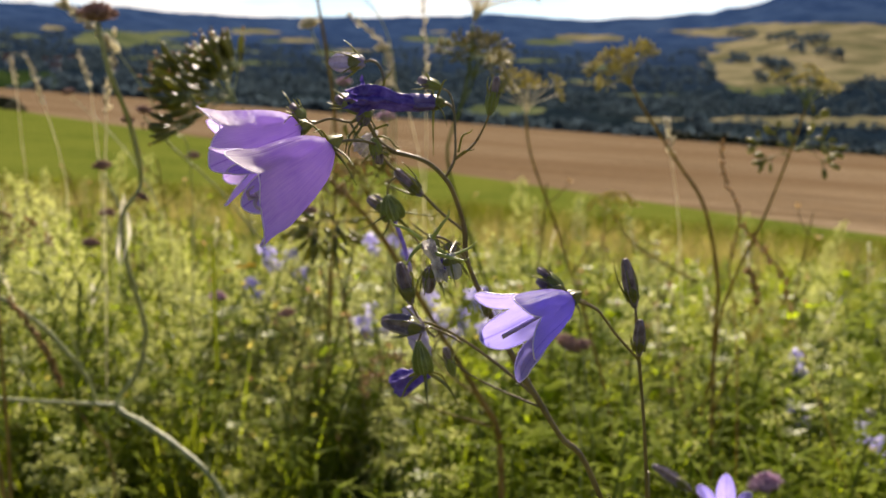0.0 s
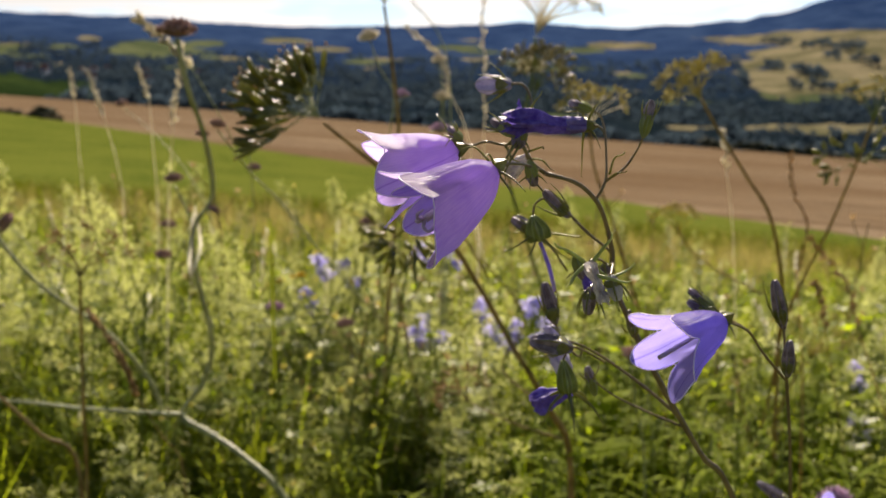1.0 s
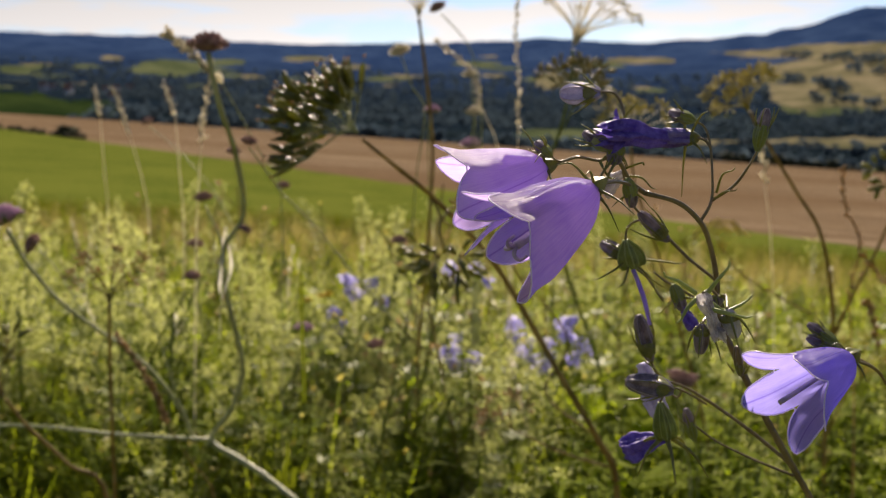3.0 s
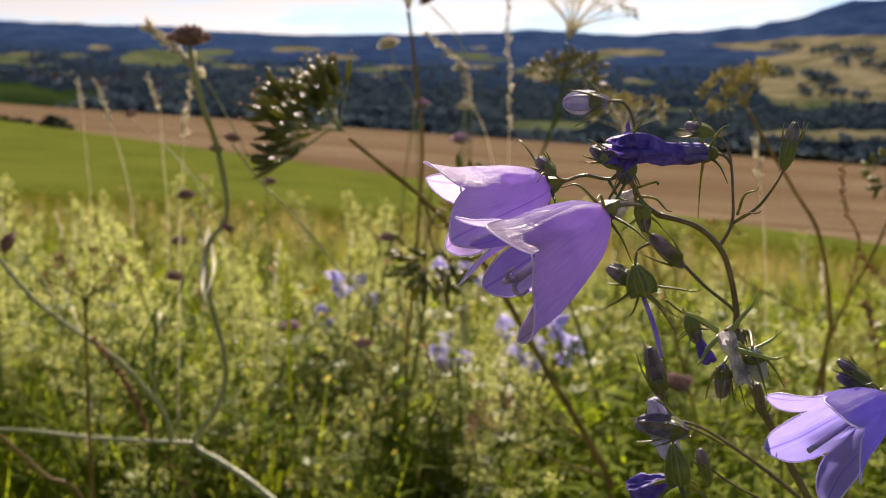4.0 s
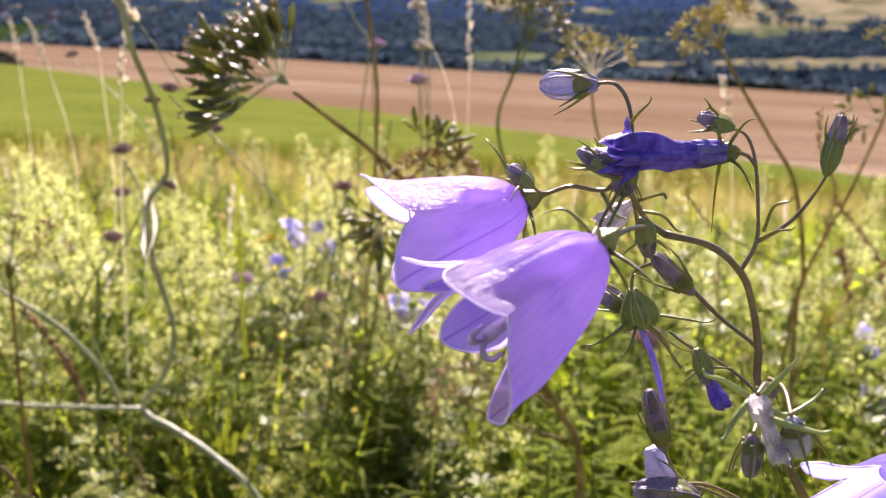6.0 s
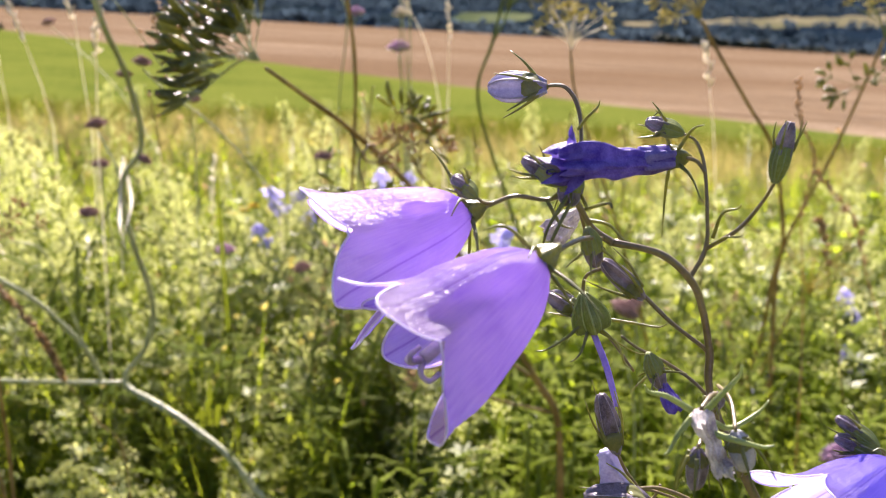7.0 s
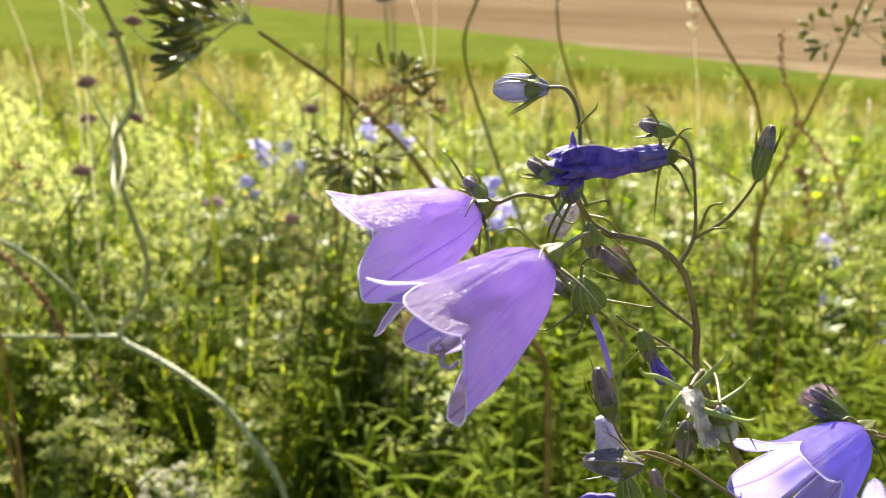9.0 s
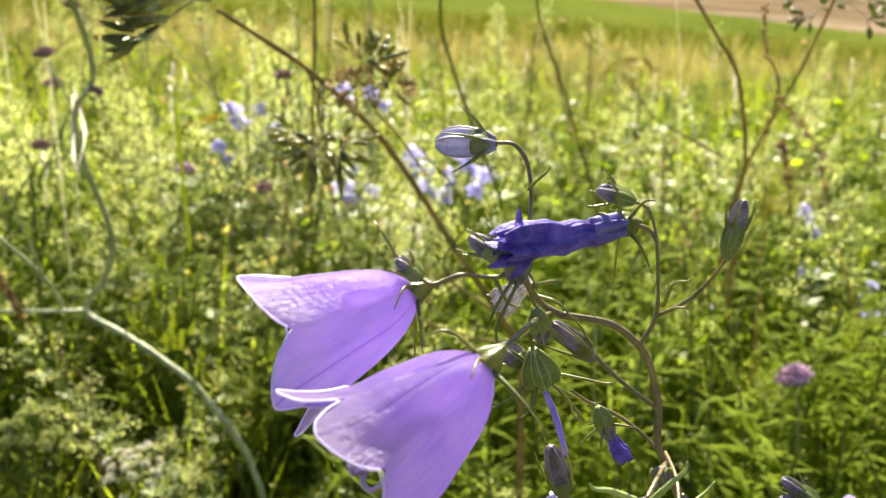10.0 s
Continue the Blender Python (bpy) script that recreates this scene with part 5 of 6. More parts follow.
line = [(0.3179, 0.9000, 0.5606), (0.3149, 0.9200, 0.5242), (0.3034, 0.9500, 0.4550), (0.2909, 0.9700, 0.4073), (0.2833, 1.0000, 0.3487), (0.2843, 1.0300, 0.2675), (0.2708, 1.0500, 0.1643)]
right = thing("umbel_plant", base_of(line), "brown-stemmed umbel with a yellowish top and glossy green fruits", "umbel")
stalk(right, rooted(line)[::-1], 0.0030, 0.0015, BROWN_STEM, "stem", 5)
umbel(right, (0.3179, 0.9000, 0.5606), (0.15, 0, 1), 13, 0.034, 58, 0.005, 0.001, 9, FRUIT_DRY, GREEN_STEM, 23)
umbel(right, (0.3189, 0.9200, 0.5258), (0.6, -0.2, 0.2), 5, 0.028, 60, 0.010, 0.0022, 4, FRUIT, GREEN_STEM, 24)
umbel(right, (0.3127, 0.9200, 0.5191), (-0.8, -0.2, 0.3), 5, 0.025, 60, 0.009, 0.002, 4, FRUIT, GREEN_STEM, 25)
stalk(right, [(0.2858, 1.0400, 0.2136), (0.3005, 1.0000, 0.3014), (0.3061, 0.9800, 0.3204)], 0.0016, 0.001, BROWN_STEM, "branch")
umbel(right, (0.3076, 0.9800, 0.3239), (0.1, -0.1, 1), 13, 0.048, 66, 0.005, 0.0009, 8, FRUIT_DRY, FRUIT_DRY, 26)

# dry umbel skeletons near the scabious
line = [(-0.2759, 0.6200, 0.4700), (-0.2853, 0.6400, 0.4226), (-0.2943, 0.6600, 0.3656), (-0.2988, 0.6700, 0.3210)]
dry = thing("umbel_plant", base_of(line), "dry brown umbel skeleton with few seeds", "umbel")
stalk(dry, rooted(line)[::-1], 0.0020, 0.0013, BROWN_STEM, "stem", 5)
umbel(dry, (-0.2759, 0.6200, 0.4707), (0.05, 0, 1), 11, 0.032, 72, 0.004, 0.0008, 6, SORREL, BROWN_STEM, 28)
line = [(-0.3346, 0.6000, 0.4155), (-0.3265, 0.6100, 0.3942), (-0.3071, 0.6200, 0.3667), (-0.2870, 0.6300, 0.3343)]
low = thing("umbel_plant", base_of(line), "leaning brown umbel with dark fruits", "umbel")
stalk(low, rooted(line)[::-1], 0.0022, 0.0013, BROWN_STEM, "stem", 5)
umbel(low, (-0.3353, 0.6000, 0.4162), (-0.5, 0, 0.8), 9, 0.03, 65, 0.008, 0.0014, 6, FRUIT, BROWN_STEM, 29)


def spike(plant, points, size, count, skin, seed=0, tight=0.35):
    """Small seeds crowded along a stalk."""
    r = random.Random(seed)
    line = spline(points, 12)
    geo = Geo()
    for i in range(count):
        t = (i + r.random()) / count * (len(line) - 1)
        j = min(int(t), len(line) - 2)
        p = line[j].lerp(line[j + 1], t - j)
        way = (line[j + 1] - line[j]).normalized()
        a, b = sides(way)
        g = r.uniform(0, 6.3)
        d = (way * r.uniform(0.5, 1.2) + (math.cos(g) * a + math.sin(g) * b) * tight * 2).normalized()
        spindle(geo, p, p + d * size * r.uniform(0.7, 1.3), size * 0.24, (0.3, 0.9, 1.0, 0.7, 0.15), 5)
    part("seed_spike", geo, skin, plant)


for name, pts, top, size, count, skin, stem_skin, label, cat in (
        ("sorrel_plant", [(-0.2707, 0.7000, 0.3663), (-0.2597, 0.7200, 0.3292), (-0.2470, 0.7300, 0.2922)], [(-0.2707, 0.7000, 0.3663), (-0.2780, 0.6900, 0.4004), (-0.2957, 0.6800, 0.4358)], 0.0042, 150, SORREL, BROWN_STEM, "rust-brown sorrel with a seed spike", "sorrel"),
        ("sorrel_plant", [(0.2453, 0.8500, 0.4310), (0.2618, 0.8800, 0.3790), (0.2752, 0.9000, 0.2988)], [(0.2453, 0.8500, 0.4310), (0.2482, 0.8400, 0.4763), (0.2319, 0.8300, 0.5057), (0.2244, 0.8200, 0.5386)], 0.0042, 60, SORREL, SORREL, "slender reddish sorrel seed spike", "sorrel"),
        ("sorrel_plant", [(0.3121, 0.8800, 0.3795), (0.3447, 0.9000, 0.3105), (0.3939, 0.9200, 0.1900)], [(0.3121, 0.8800, 0.3795), (0.2985, 0.8700, 0.4175), (0.2737, 0.8600, 0.4466), (0.2551, 0.8500, 0.4652)], 0.0055, 40, SORREL, SORREL, "reddish sorrel with drooping spikes", "sorrel"),
        ("sorrel_plant", [(0.2909, 0.9000, 0.3742), (0.3183, 0.9300, 0.2892), (0.3440, 0.9500, 0.1891)], [(0.2909, 0.9000, 0.3742), (0.2805, 0.8900, 0.4079), (0.2717, 0.8800, 0.4201)], 0.006, 40, SORREL, BROWN_STEM, "thin brown sorrel stalk", "sorrel"),
        ("grass_stalk", [(-0.3108, 0.9500, 0.5479), (-0.3330, 1.0000, 0.4641), (-0.3529, 1.0500, 0.3605)], [(-0.3108, 0.9500, 0.5479), (-0.3061, 0.9400, 0.5691), (-0.2971, 0.9300, 0.5948), (-0.2912, 0.9200, 0.6221)], 0.006, 40, STRAW, STRAW, "pale straw-coloured grass stalk with a thin ear", "grass"),
        ("grass_stalk", [(-0.2502, 0.8000, 0.6025), (-0.2503, 0.8500, 0.5795), (-0.2530, 0.9500, 0.5324), (-0.2591, 1.0500, 0.4899)], [(-0.2502, 0.8000, 0.6025), (-0.2622, 0.7900, 0.6174), (-0.2841, 0.7800, 0.6393)], 0.007, 60, STRAW, PALE_STEM, "pale grass stalk with a silky ear", "grass"),
        ("grass_stalk", [(-0.5788, 1.4000, 0.5594), (-0.5967, 1.4500, 0.4813), (-0.6146, 1.5000, 0.4093)], [(-0.5788, 1.4000, 0.5594), (-0.5853, 1.4000, 0.5977)], 0.0065, 26, STRAW, STRAW, "pale straw-coloured grass stalk with a thin ear", "grass"),
        ("grass_stalk", [(-0.5031, 1.3000, 0.5375), (-0.5053, 1.3500, 0.4673), (-0.5181, 1.4000, 0.3909)], [(-0.5031, 1.3000, 0.5375), (-0.5220, 1.3000, 0.5960)], 0.0065, 44, STRAW, STRAW, "pale straw-coloured grass stalk with a thin ear", "grass"),
        ("grass_stalk", [(-0.4434, 1.3000, 0.5627), (-0.4568, 1.3500, 0.4902), (-0.4700, 1.4000, 0.3912)], [(-0.4434, 1.3000, 0.5627), (-0.4576, 1.3000, 0.6031)], 0.0065, 26, STRAW, STRAW, "pale straw-coloured grass stalk with a thin ear", "grass"),
        ("grass_stalk", [(-0.0176, 1.1000, 0.5486), (-0.0178, 1.1500, 0.4896), (-0.0206, 1.2000, 0.4045)], [(-0.0176, 1.1000, 0.5486), (-0.0176, 1.1000, 0.6018), (-0.0205, 1.1000, 0.6541), (-0.0191, 1.1000, 0.6884)], 0.006, 40, STRAW, STRAW, "pale grass stalk with a long ear", "grass"),
        ("grass_stalk", [(-0.0581, 1.2000, 0.5759), (-0.0381, 1.2500, 0.5274), (-0.0229, 1.3000, 0.4240)], [(-0.0581, 1.2000, 0.5759), (-0.0680, 1.2000, 0.6144), (-0.1088, 1.2000, 0.6514)], 0.0065, 50, STRAW, STRAW, "pale grass stalk with a nodding ear", "grass"),
        ("grass_stalk", [(0.2932, 1.3000, 0.4759), (0.3167, 1.3500, 0.4043), (0.3394, 1.4000, 0.2872)], [(0.2932, 1.3000, 0.4759), (0.2901, 1.3000, 0.5111), (0.2837, 1.3000, 0.5285)], 0.008, 20, STRAW, STRAW, "pale straw-coloured grass stalk with a thin ear", "grass")):
    plant = thing(name, base_of(pts), label, cat, "grasses and sorrel")
    stalk(plant, rooted(pts)[::-1], 0.0011, 0.0006, stem_skin, "stem", 4, n=6)
    stalk(plant, top, 0.0006, 0.0003, stem_skin, "axis", 4, n=5)
    spike(plant, top, size, count, skin, count)

# slender scabious further back
for c, size, kind, pts in (((-0.6102, 1.6800, 0.5421), 0.010, "seed", [(-0.6077, 1.6800, 0.5347), (-0.5266, 1.6000, 0.4912), (-0.4612, 1.5500, 0.4300), (-0.4164, 1.5000, 0.3508)]),
                           ((-0.1411, 1.1000, 0.6358), 0.011, "papery", [(-0.1399, 1.1000, 0.6312), (-0.1298, 1.1200, 0.5988), (-0.1186, 1.1500, 0.5708), (-0.1336, 1.2000, 0.4841), (-0.1431, 1.2500, 0.3596)]),
                           ((-0.1068, 1.2000, 0.6873), 0.010, "seed", [(-0.1036, 1.2000, 0.6810), (-0.0718, 1.2200, 0.6437), (-0.0589, 1.2500, 0.5881), (-0.0592, 1.3000, 0.4958)]),
                           ((-0.0699, 1.2000, 0.6131), 0.009, "papery", [(-0.0693, 1.2000, 0.6080), (-0.0663, 1.2200, 0.5754), (-0.0623, 1.2800, 0.4763)]),
                           ((-0.0648, 1.1500, 0.5721), 0.010, "papery", [(-0.0648, 1.1500, 0.5671), (-0.0672, 1.1800, 0.5316), (-0.0664, 1.2500, 0.4308)]),
                           ((-0.1104, 1.1500, 0.5739), 0.009, "pink", [(-0.1104, 1.1500, 0.5690), (-0.1156, 1.1600, 0.5454), (-0.1204, 1.2500, 0.4304)]),
                           ((-0.0721, 1.3000, 0.5270), 0.013, "pink", [(-0.0721, 1.3000, 0.5185), (-0.0695, 1.3200, 0.4723), (-0.0678, 1.4000, 0.3704)]),
                           ((-0.3647, 1.1000, 0.4311), 0.009, "seed", [(-0.3649, 1.1000, 0.4261), (-0.3693, 1.1200, 0.3831), (-0.3775, 1.1500, 0.3102)]),
                           ((-0.2580, 1.1500, 0.3271), 0.011, "pink", [(-0.2581, 1.1500, 0.3197), (-0.2547, 1.1800, 0.2695), (-0.2426, 1.2000, 0.1854)]),
                           ((-0.1703, 1.1000, 0.3210), 0.010, "seed", [(-0.1692, 1.1000, 0.3153), (-0.1509, 1.1200, 0.2682), (-0.1380, 1.1500, 0.1632)]),
                           ((0.1029, 0.8000, 0.3742), 0.011, "seed", [(0.1008, 0.8000, 0.3705), (0.1103, 0.8200, 0.3245), (0.1249, 0.8500, 0.2639)]),
                           ((0.2731, 0.8000, 0.2548), 0.014, "pink", [(0.2750, 0.8000, 0.2478), (0.2814, 0.8100, 0.2291), (0.2906, 0.8200, 0.1985)]),
                           ((0.1300, 0.9000, 0.3447), 0.009, "seed", [(0.1312, 0.9000, 0.3405), (0.1400, 0.9200, 0.2906), (0.1523, 0.9500, 0.2224)])):
    plant = thing("scabious_plant", base_of(pts), "slender scabious with a %s on a thin stem" % {"pink": "pale pink flower head", "seed": "brown seed head", "papery": "papery pale dried head"}[kind], "scabious", "scabious in the meadow")
    stalk(plant, rooted(pts)[::-1], 0.0014, 0.0009, PALE_STEM, "stem", 4, n=6)
    head(plant, c, Vector(pts[0]) * -1 + Vector(c), size, kind, int(size * 1e5))

# small bellflowers scattered in the meadow
model = thing("harebell", (0, 0, 0), "small pale violet harebell among the meadow herbs", "flower", "harebells in the meadow")
stalk(model, [(0, 0, -0.34), (0.01, 0, -0.15), (0.006, 0, -0.02), (0, 0, 0)], 0.0009, 0.0005, GREEN_STEM, "stem", 4, n=5)
for base, mouth, k in (((0, 0, 0), (-0.012, -0.008, -0.010), 0), ((0.010, 0.004, -0.022), (0.018, -0.010, -0.030), 1)):
    geo = Geo()
    corolla(geo, base, mouth, 0.0085, 30 * k, (0.3,) * 5, cols=6, rows=9, seed=k)
    part("flower", geo, PETAL_FAR, model)
spots = [(-0.2336, 1.3500, 0.3414), (-0.2478, 1.3000, 0.3068), (-0.2334, 1.3000, 0.2813), (-0.0799, 1.2500, 0.2869), (-0.0997, 1.2500, 0.2699), (-0.0181, 1.3000, 0.2974), (0.0439, 1.2000, 0.3185), (-0.0080, 1.2000, 0.2867), (0.0547, 1.2500, 0.2915), (0.0114, 1.3000, 0.2677),
         (0.433, 1.175, 0.236), (-0.2376, 1.349, 0.34), (0.4328, 1.2000, 0.2483), (0.3992, 1.1000, 0.2179), (0.3684, 1.3000, 0.1835), (0.3340, 1.2500, 0.1736), (0.3346, 1.1500, 0.1659), (0.4705, 1.1000, 0.1919), (0.4567, 1.0500, 0.1794), (0.4584, 1.0000, 0.2121),
         (-0.1060, 1.5000, 0.3345), (-0.0634, 1.4000, 0.3486), (-0.2018, 1.4000, 0.3269), (-0.0898, 1.2000, 0.2851), (0.0655, 1.3000, 0.2965), (0.0245, 1.3000, 0.2694), (0.3182, 1.1000, 0.1689), (0.3307, 1.2000, 0.1697), (0.4397, 1.0000, 0.2154), (0.3423, 1.2000, 0.1728), (0.5386, 1.2000, 0.1697), (0.1379, 1.3000, 0.1503)]
for i, p in enumerate(spots):
    q = random.Random(i)
    m = pose(p[0], p[1], p[2] + 0.011, q.uniform(-12, 12), q.uniform(-12, 12), q.uniform(-70, 110)) @ Matrix.Scale(q.uniform(0.8, 1.2), 4)
    if i:
        ob = copy_thing(model, pose(0, 0, 0))
        ob.matrix_basis = m
    else:
        first = m
model.matrix_basis = first


# flat white flower head low in the grass
centre = Vector((-0.2290, 0.7500, 0.2270))
white = thing("white_umbel", (centre.x, centre.y, land(centre.x, centre.y)), "low white flat-topped flower head", "umbel")
stalk(white, [(centre.x + 0.01, centre.y + 0.01, land(centre.x, centre.y) - 0.02), centre - Vector((0, 0, 0.09)), centre - Vector((0, 0, 0.02))], 0.0018, 0.0012, GREEN_STEM, "stem")
WHITE = material("white_floret", (0.66, 0.63, 0.48), (0.85, 0.82, 0.68), 0.6, 300, 0.35)
umbel(white, centre - Vector((0, 0, 0.02)), (0, -0.2, 1), 18, 0.027, 62, 0.0014, 0.0006, 30, WHITE, GREEN_STEM, 77, 3.2)
centre = Vector((-0.2464, 0.6200, 0.3362))
plume = thing("white_umbel", (centre.x, centre.y, land(centre.x, centre.y)), "cream-white plume of tiny flowers", "umbel")
stalk(plume, [(centre.x, centre.y, land(centre.x, centre.y) - 0.02), centre - Vector((0, 0, 0.06)), centre - Vector((0, 0, 0.015))], 0.0014, 0.001, GREEN_STEM, "stem")
umbel(plume, centre - Vector((0, 0, 0.02)), (0.1, -0.1, 1), 16, 0.026, 50, 0.0014, 0.0005, 26, CREAM, GREEN_STEM, 78, 3.4)

# a few yellow flowers
YELLOW = material("yellow_floret", (0.62, 0.44, 0.04), (0.80, 0.62, 0.10), 0.6, 300, 0.4)
for i, p in enumerate(((-0.2999, 1.5000, 0.2873), (-0.3214, 1.5200, 0.2777), (-0.2960, 1.5500, 0.2811))):
    plant = thing("yellow_flower", (p[0], p[1], land(p[0], p[1])), "small golden yellow meadow flower", "flower", "yellow flowers in the meadow")
    stalk(plant, [(p[0], p[1], land(p[0], p[1]) - 0.02), (p[0] + 0.006, p[1], p[2] * 0.6), p], 0.0012, 0.0008, GREEN_STEM, "stem", n=5)
    geo = Geo()
    for k in range(26):
        g, u = k * 2.4, math.sqrt(k / 26)
        q = Vector(p) + Vector((math.cos(g) * u * 0.005, math.sin(g) * u * 0.005, 0.004 * (1 - u)))
        spindle(geo, q, q + Vector((math.cos(g) * 0.004, math.sin(g) * 0.003, 0.004)), 0.0012, (0.4, 1.0, 0.9, 0.3), 6)
    part("flower_head", geo, YELLOW, plant)

# broad fresh blades standing out of the herbs
for i, (a, b, w) in enumerate((((-0.2502, 1.1000, 0.3424), (-0.2502, 1.1000, 0.4208), 0.0022), ((-0.2412, 0.9500, 0.2095), (-0.2354, 0.9400, 0.2709), 0.003), ((-0.2345, 0.9500, 0.2108), (-0.2142, 0.9300, 0.2580), 0.0026), ((-0.2457, 0.9500, 0.2106), (-0.2567, 0.9300, 0.2516), 0.0026),
                               ((-0.0278, 0.9500, 0.2082), (-0.0126, 0.9300, 0.2617), 0.002), ((-0.0142, 0.9500, 0.2085), (-0.0229, 0.9500, 0.2654), 0.002), ((-0.0082, 0.9000, 0.1957), (-0.0219, 0.9000, 0.2571), 0.002), ((0.0822, 0.9000, 0.1967), (0.0660, 0.9200, 0.2617), 0.0024))):
    plant = thing("tall_grass", (a[0], a[1], land(a[0], a[1])), "single bright green broad grass blade", "grass", "fresh blades")
    geo = Geo()
    root = (a[0], a[1] + 0.01, land(a[0], a[1]) - 0.01)
    blade(geo, [root, a, Vector(a).lerp(Vector(b), 0.6), b], w, up=(0, 1, 0.2), steps=5)
    part("leaf", geo, STRIP_GRASS, plant)


# ---- the meadow itself
def froth(seed, each=40, floret=0.0040):
    """A bedstraw shoot: thin stem, whorled leaves, side sprays of tiny cream florets. One unit tall."""
    r = random.Random(seed)
    g = Geo()
    bendx, bendy = r.uniform(-0.15, 0.15), r.uniform(-0.15, 0.15)
    at = lambda t: Vector((bendx * t * t, bendy * t * t, t))
    tube(g, [at(0), at(0.35), at(0.7), at(1)], 0.006, 0.003, 2, 3, 1)
    for i in range(11):
        t = 0.08 + 0.08 * i
        c = at(t)
        for k in range(6):
            q = k * 1.047 + i
            d = Vector((math.cos(q), math.sin(q), 0.25)) * r.uniform(0.05, 0.09) * (1.25 - 0.7 * t)
            s = Vector((-math.sin(q), math.cos(q), 0)) * 0.010
            g.add([c, c + d * 0.5 + s, c + d, c + d * 0.5 - s], [(0, 1, 2, 3)], 1)
    for i in range(16):
        t = 0.42 + 0.037 * i
        c = at(t)
        q = i * 2.4
        l = r.uniform(0.10, 0.2) * (1.45 - t)
        e = c + Vector((math.cos(q) * l, math.sin(q) * l, l * 0.75))
        s = Vector((-math.sin(q), math.cos(q), 0)) * 0.003
        g.add([c + s, c - s, e], [(0, 1, 2)], 1)
        for k in range(each):
            p = c.lerp(e, r.choice((0.55, 0.8, 1.0, 1.0))) + Vector((r.gauss(0, 0.016), r.gauss(0, 0.016), r.gauss(0, 0.014)))
            a = Vector((r.gauss(0, 1), r.gauss(0, 1), r.gauss(0, 1))).normalized()
            u, v = sides(a)
            w = r.uniform(0.8, 1.3) * floret
            g.add([p + u * w, p + v * w, p - u * w, p - v * w], [(0, 1, 2, 3)], 0)
    return frozen(g)


def herb(seed, leaves=26, broad=0.05):
    """A leafy shoot, one unit tall."""
    r = random.Random(seed)
    g = Geo()
    tube(g, [(0, 0, 0), (r.uniform(-0.05, 0.05), r.uniform(-0.05, 0.05), 0.5), (r.uniform(-0.1, 0.1), r.uniform(-0.1, 0.1), 1)], 0.010, 0.004, 2, 3, 1)
    for i in range(leaves):
        t = 0.05 + 0.95 * i / leaves
        q = i * 2.4 + r.uniform(-0.4, 0.4)
        l = r.uniform(0.14, 0.26) * (1.15 - 0.6 * t)
        c = Vector((0, 0, t))
        d = Vector((math.cos(q), math.sin(q), r.uniform(-0.1, 0.8)))
        blade(g, [c, c + d * l * 0.5, c + d * l + Vector((0, 0, -0.25 * l))], broad * r.uniform(0.6, 1.2), 0, steps=1)
    return frozen(g)


def tuft(seed, count=14, wide=0.012):
    """A tuft of bent grass blades, one unit tall."""
    r = random.Random(seed)
    g = Geo()
    for _ in range(count):
        q, l = r.uniform(0, 6.3), r.uniform(0.5, 1.05)
        o = Vector((r.gauss(0, 0.08), r.gauss(0, 0.08), 0))
        d = Vector((math.cos(q), math.sin(q), 0)) * r.uniform(0.05, 0.45)
        s = Vector((-math.sin(q), math.cos(q), 0)) * wide
        p = [o, o + d * 0.35 * l + Vector((0, 0, 0.5 * l)), o + d * l + Vector((0, 0, (1 - 0.3 * d.length) * l))]
        g.add([p[0] - s, p[0] + s, p[1] - s * 0.8, p[1] + s * 0.8, p[2]], [(0, 1, 3, 2), (2, 3, 4)], 0)
    return frozen(g)


def panicle(seed):
    """A dry grass stalk with a loose ear, one unit tall."""
    r = random.Random(seed)
    g = Geo()
    b = r.uniform(-0.25, 0.25)
    at = lambda t: Vector((b * t ** 3, 0.3 * b * t * t, t))
    tube(g, [at(0), at(0.5), at(0.8), at(1)], 0.004, 0.0015, 2, 3)
    for i in range(26):
        t = r.uniform(0.72, 1.0)
        c = at(t)
        d = Vector((r.gauss(0, 0.5), r.gauss(0, 0.5), 1)).normalized() * r.uniform(0.02, 0.04)
        s = sides(d)[0] * 0.005
        g.add([c, c + d * 0.5 + s, c + d, c + d * 0.5 - s], [(0, 1, 2, 3)], 0)
    return frozen(g)


def spread(count, near, far, density, kinds, low, high, seed, slope=0.62, lean=0.12, power=1.0):
    """Places in the cone ahead, thinned by a density that may depend on the place; taller further from nothing."""
    r = random.Random(seed)
    out = []
    while count > 0:
        count -= 1
        y = near * (far / near) ** (r.random() ** power)
        x = r.uniform(-1, 1) * (slope * y + 0.35)
        if r.random() > density(x, y):
            continue
        h = r.uniform(low, high) * (0.66 + 0.34 * smooth(0.75, 1.15, y)) * (1 - 0.2 * smooth(2.0, 3.0, y))
        out.append((r.randrange(kinds), (x, y, land(x, y) - 0.01), r.uniform(0, 6.3), h, h, (r.gauss(0, lean), r.gauss(0, lean))))
    return out


def patch(x, y, k=1.6, seed=0):
    return 0.5 + 0.9 * noise.noise(Vector((x * k, y * k, seed)))


def froth_density(x, y):
    return min(1.0, max(0.0, -2.0 + 5.2 * patch(x, y, 3.4, 1))) * (1 - 0.97 * smooth(1.3, 2.4, y)) * (0.62 + 0.38 * smooth(-0.35, -0.05, x / y)) * (1 - 0.62 * smooth(0.0, 0.38, x / y)) * (0.15 + 0.85 * smooth(0.9, 1.4, y))


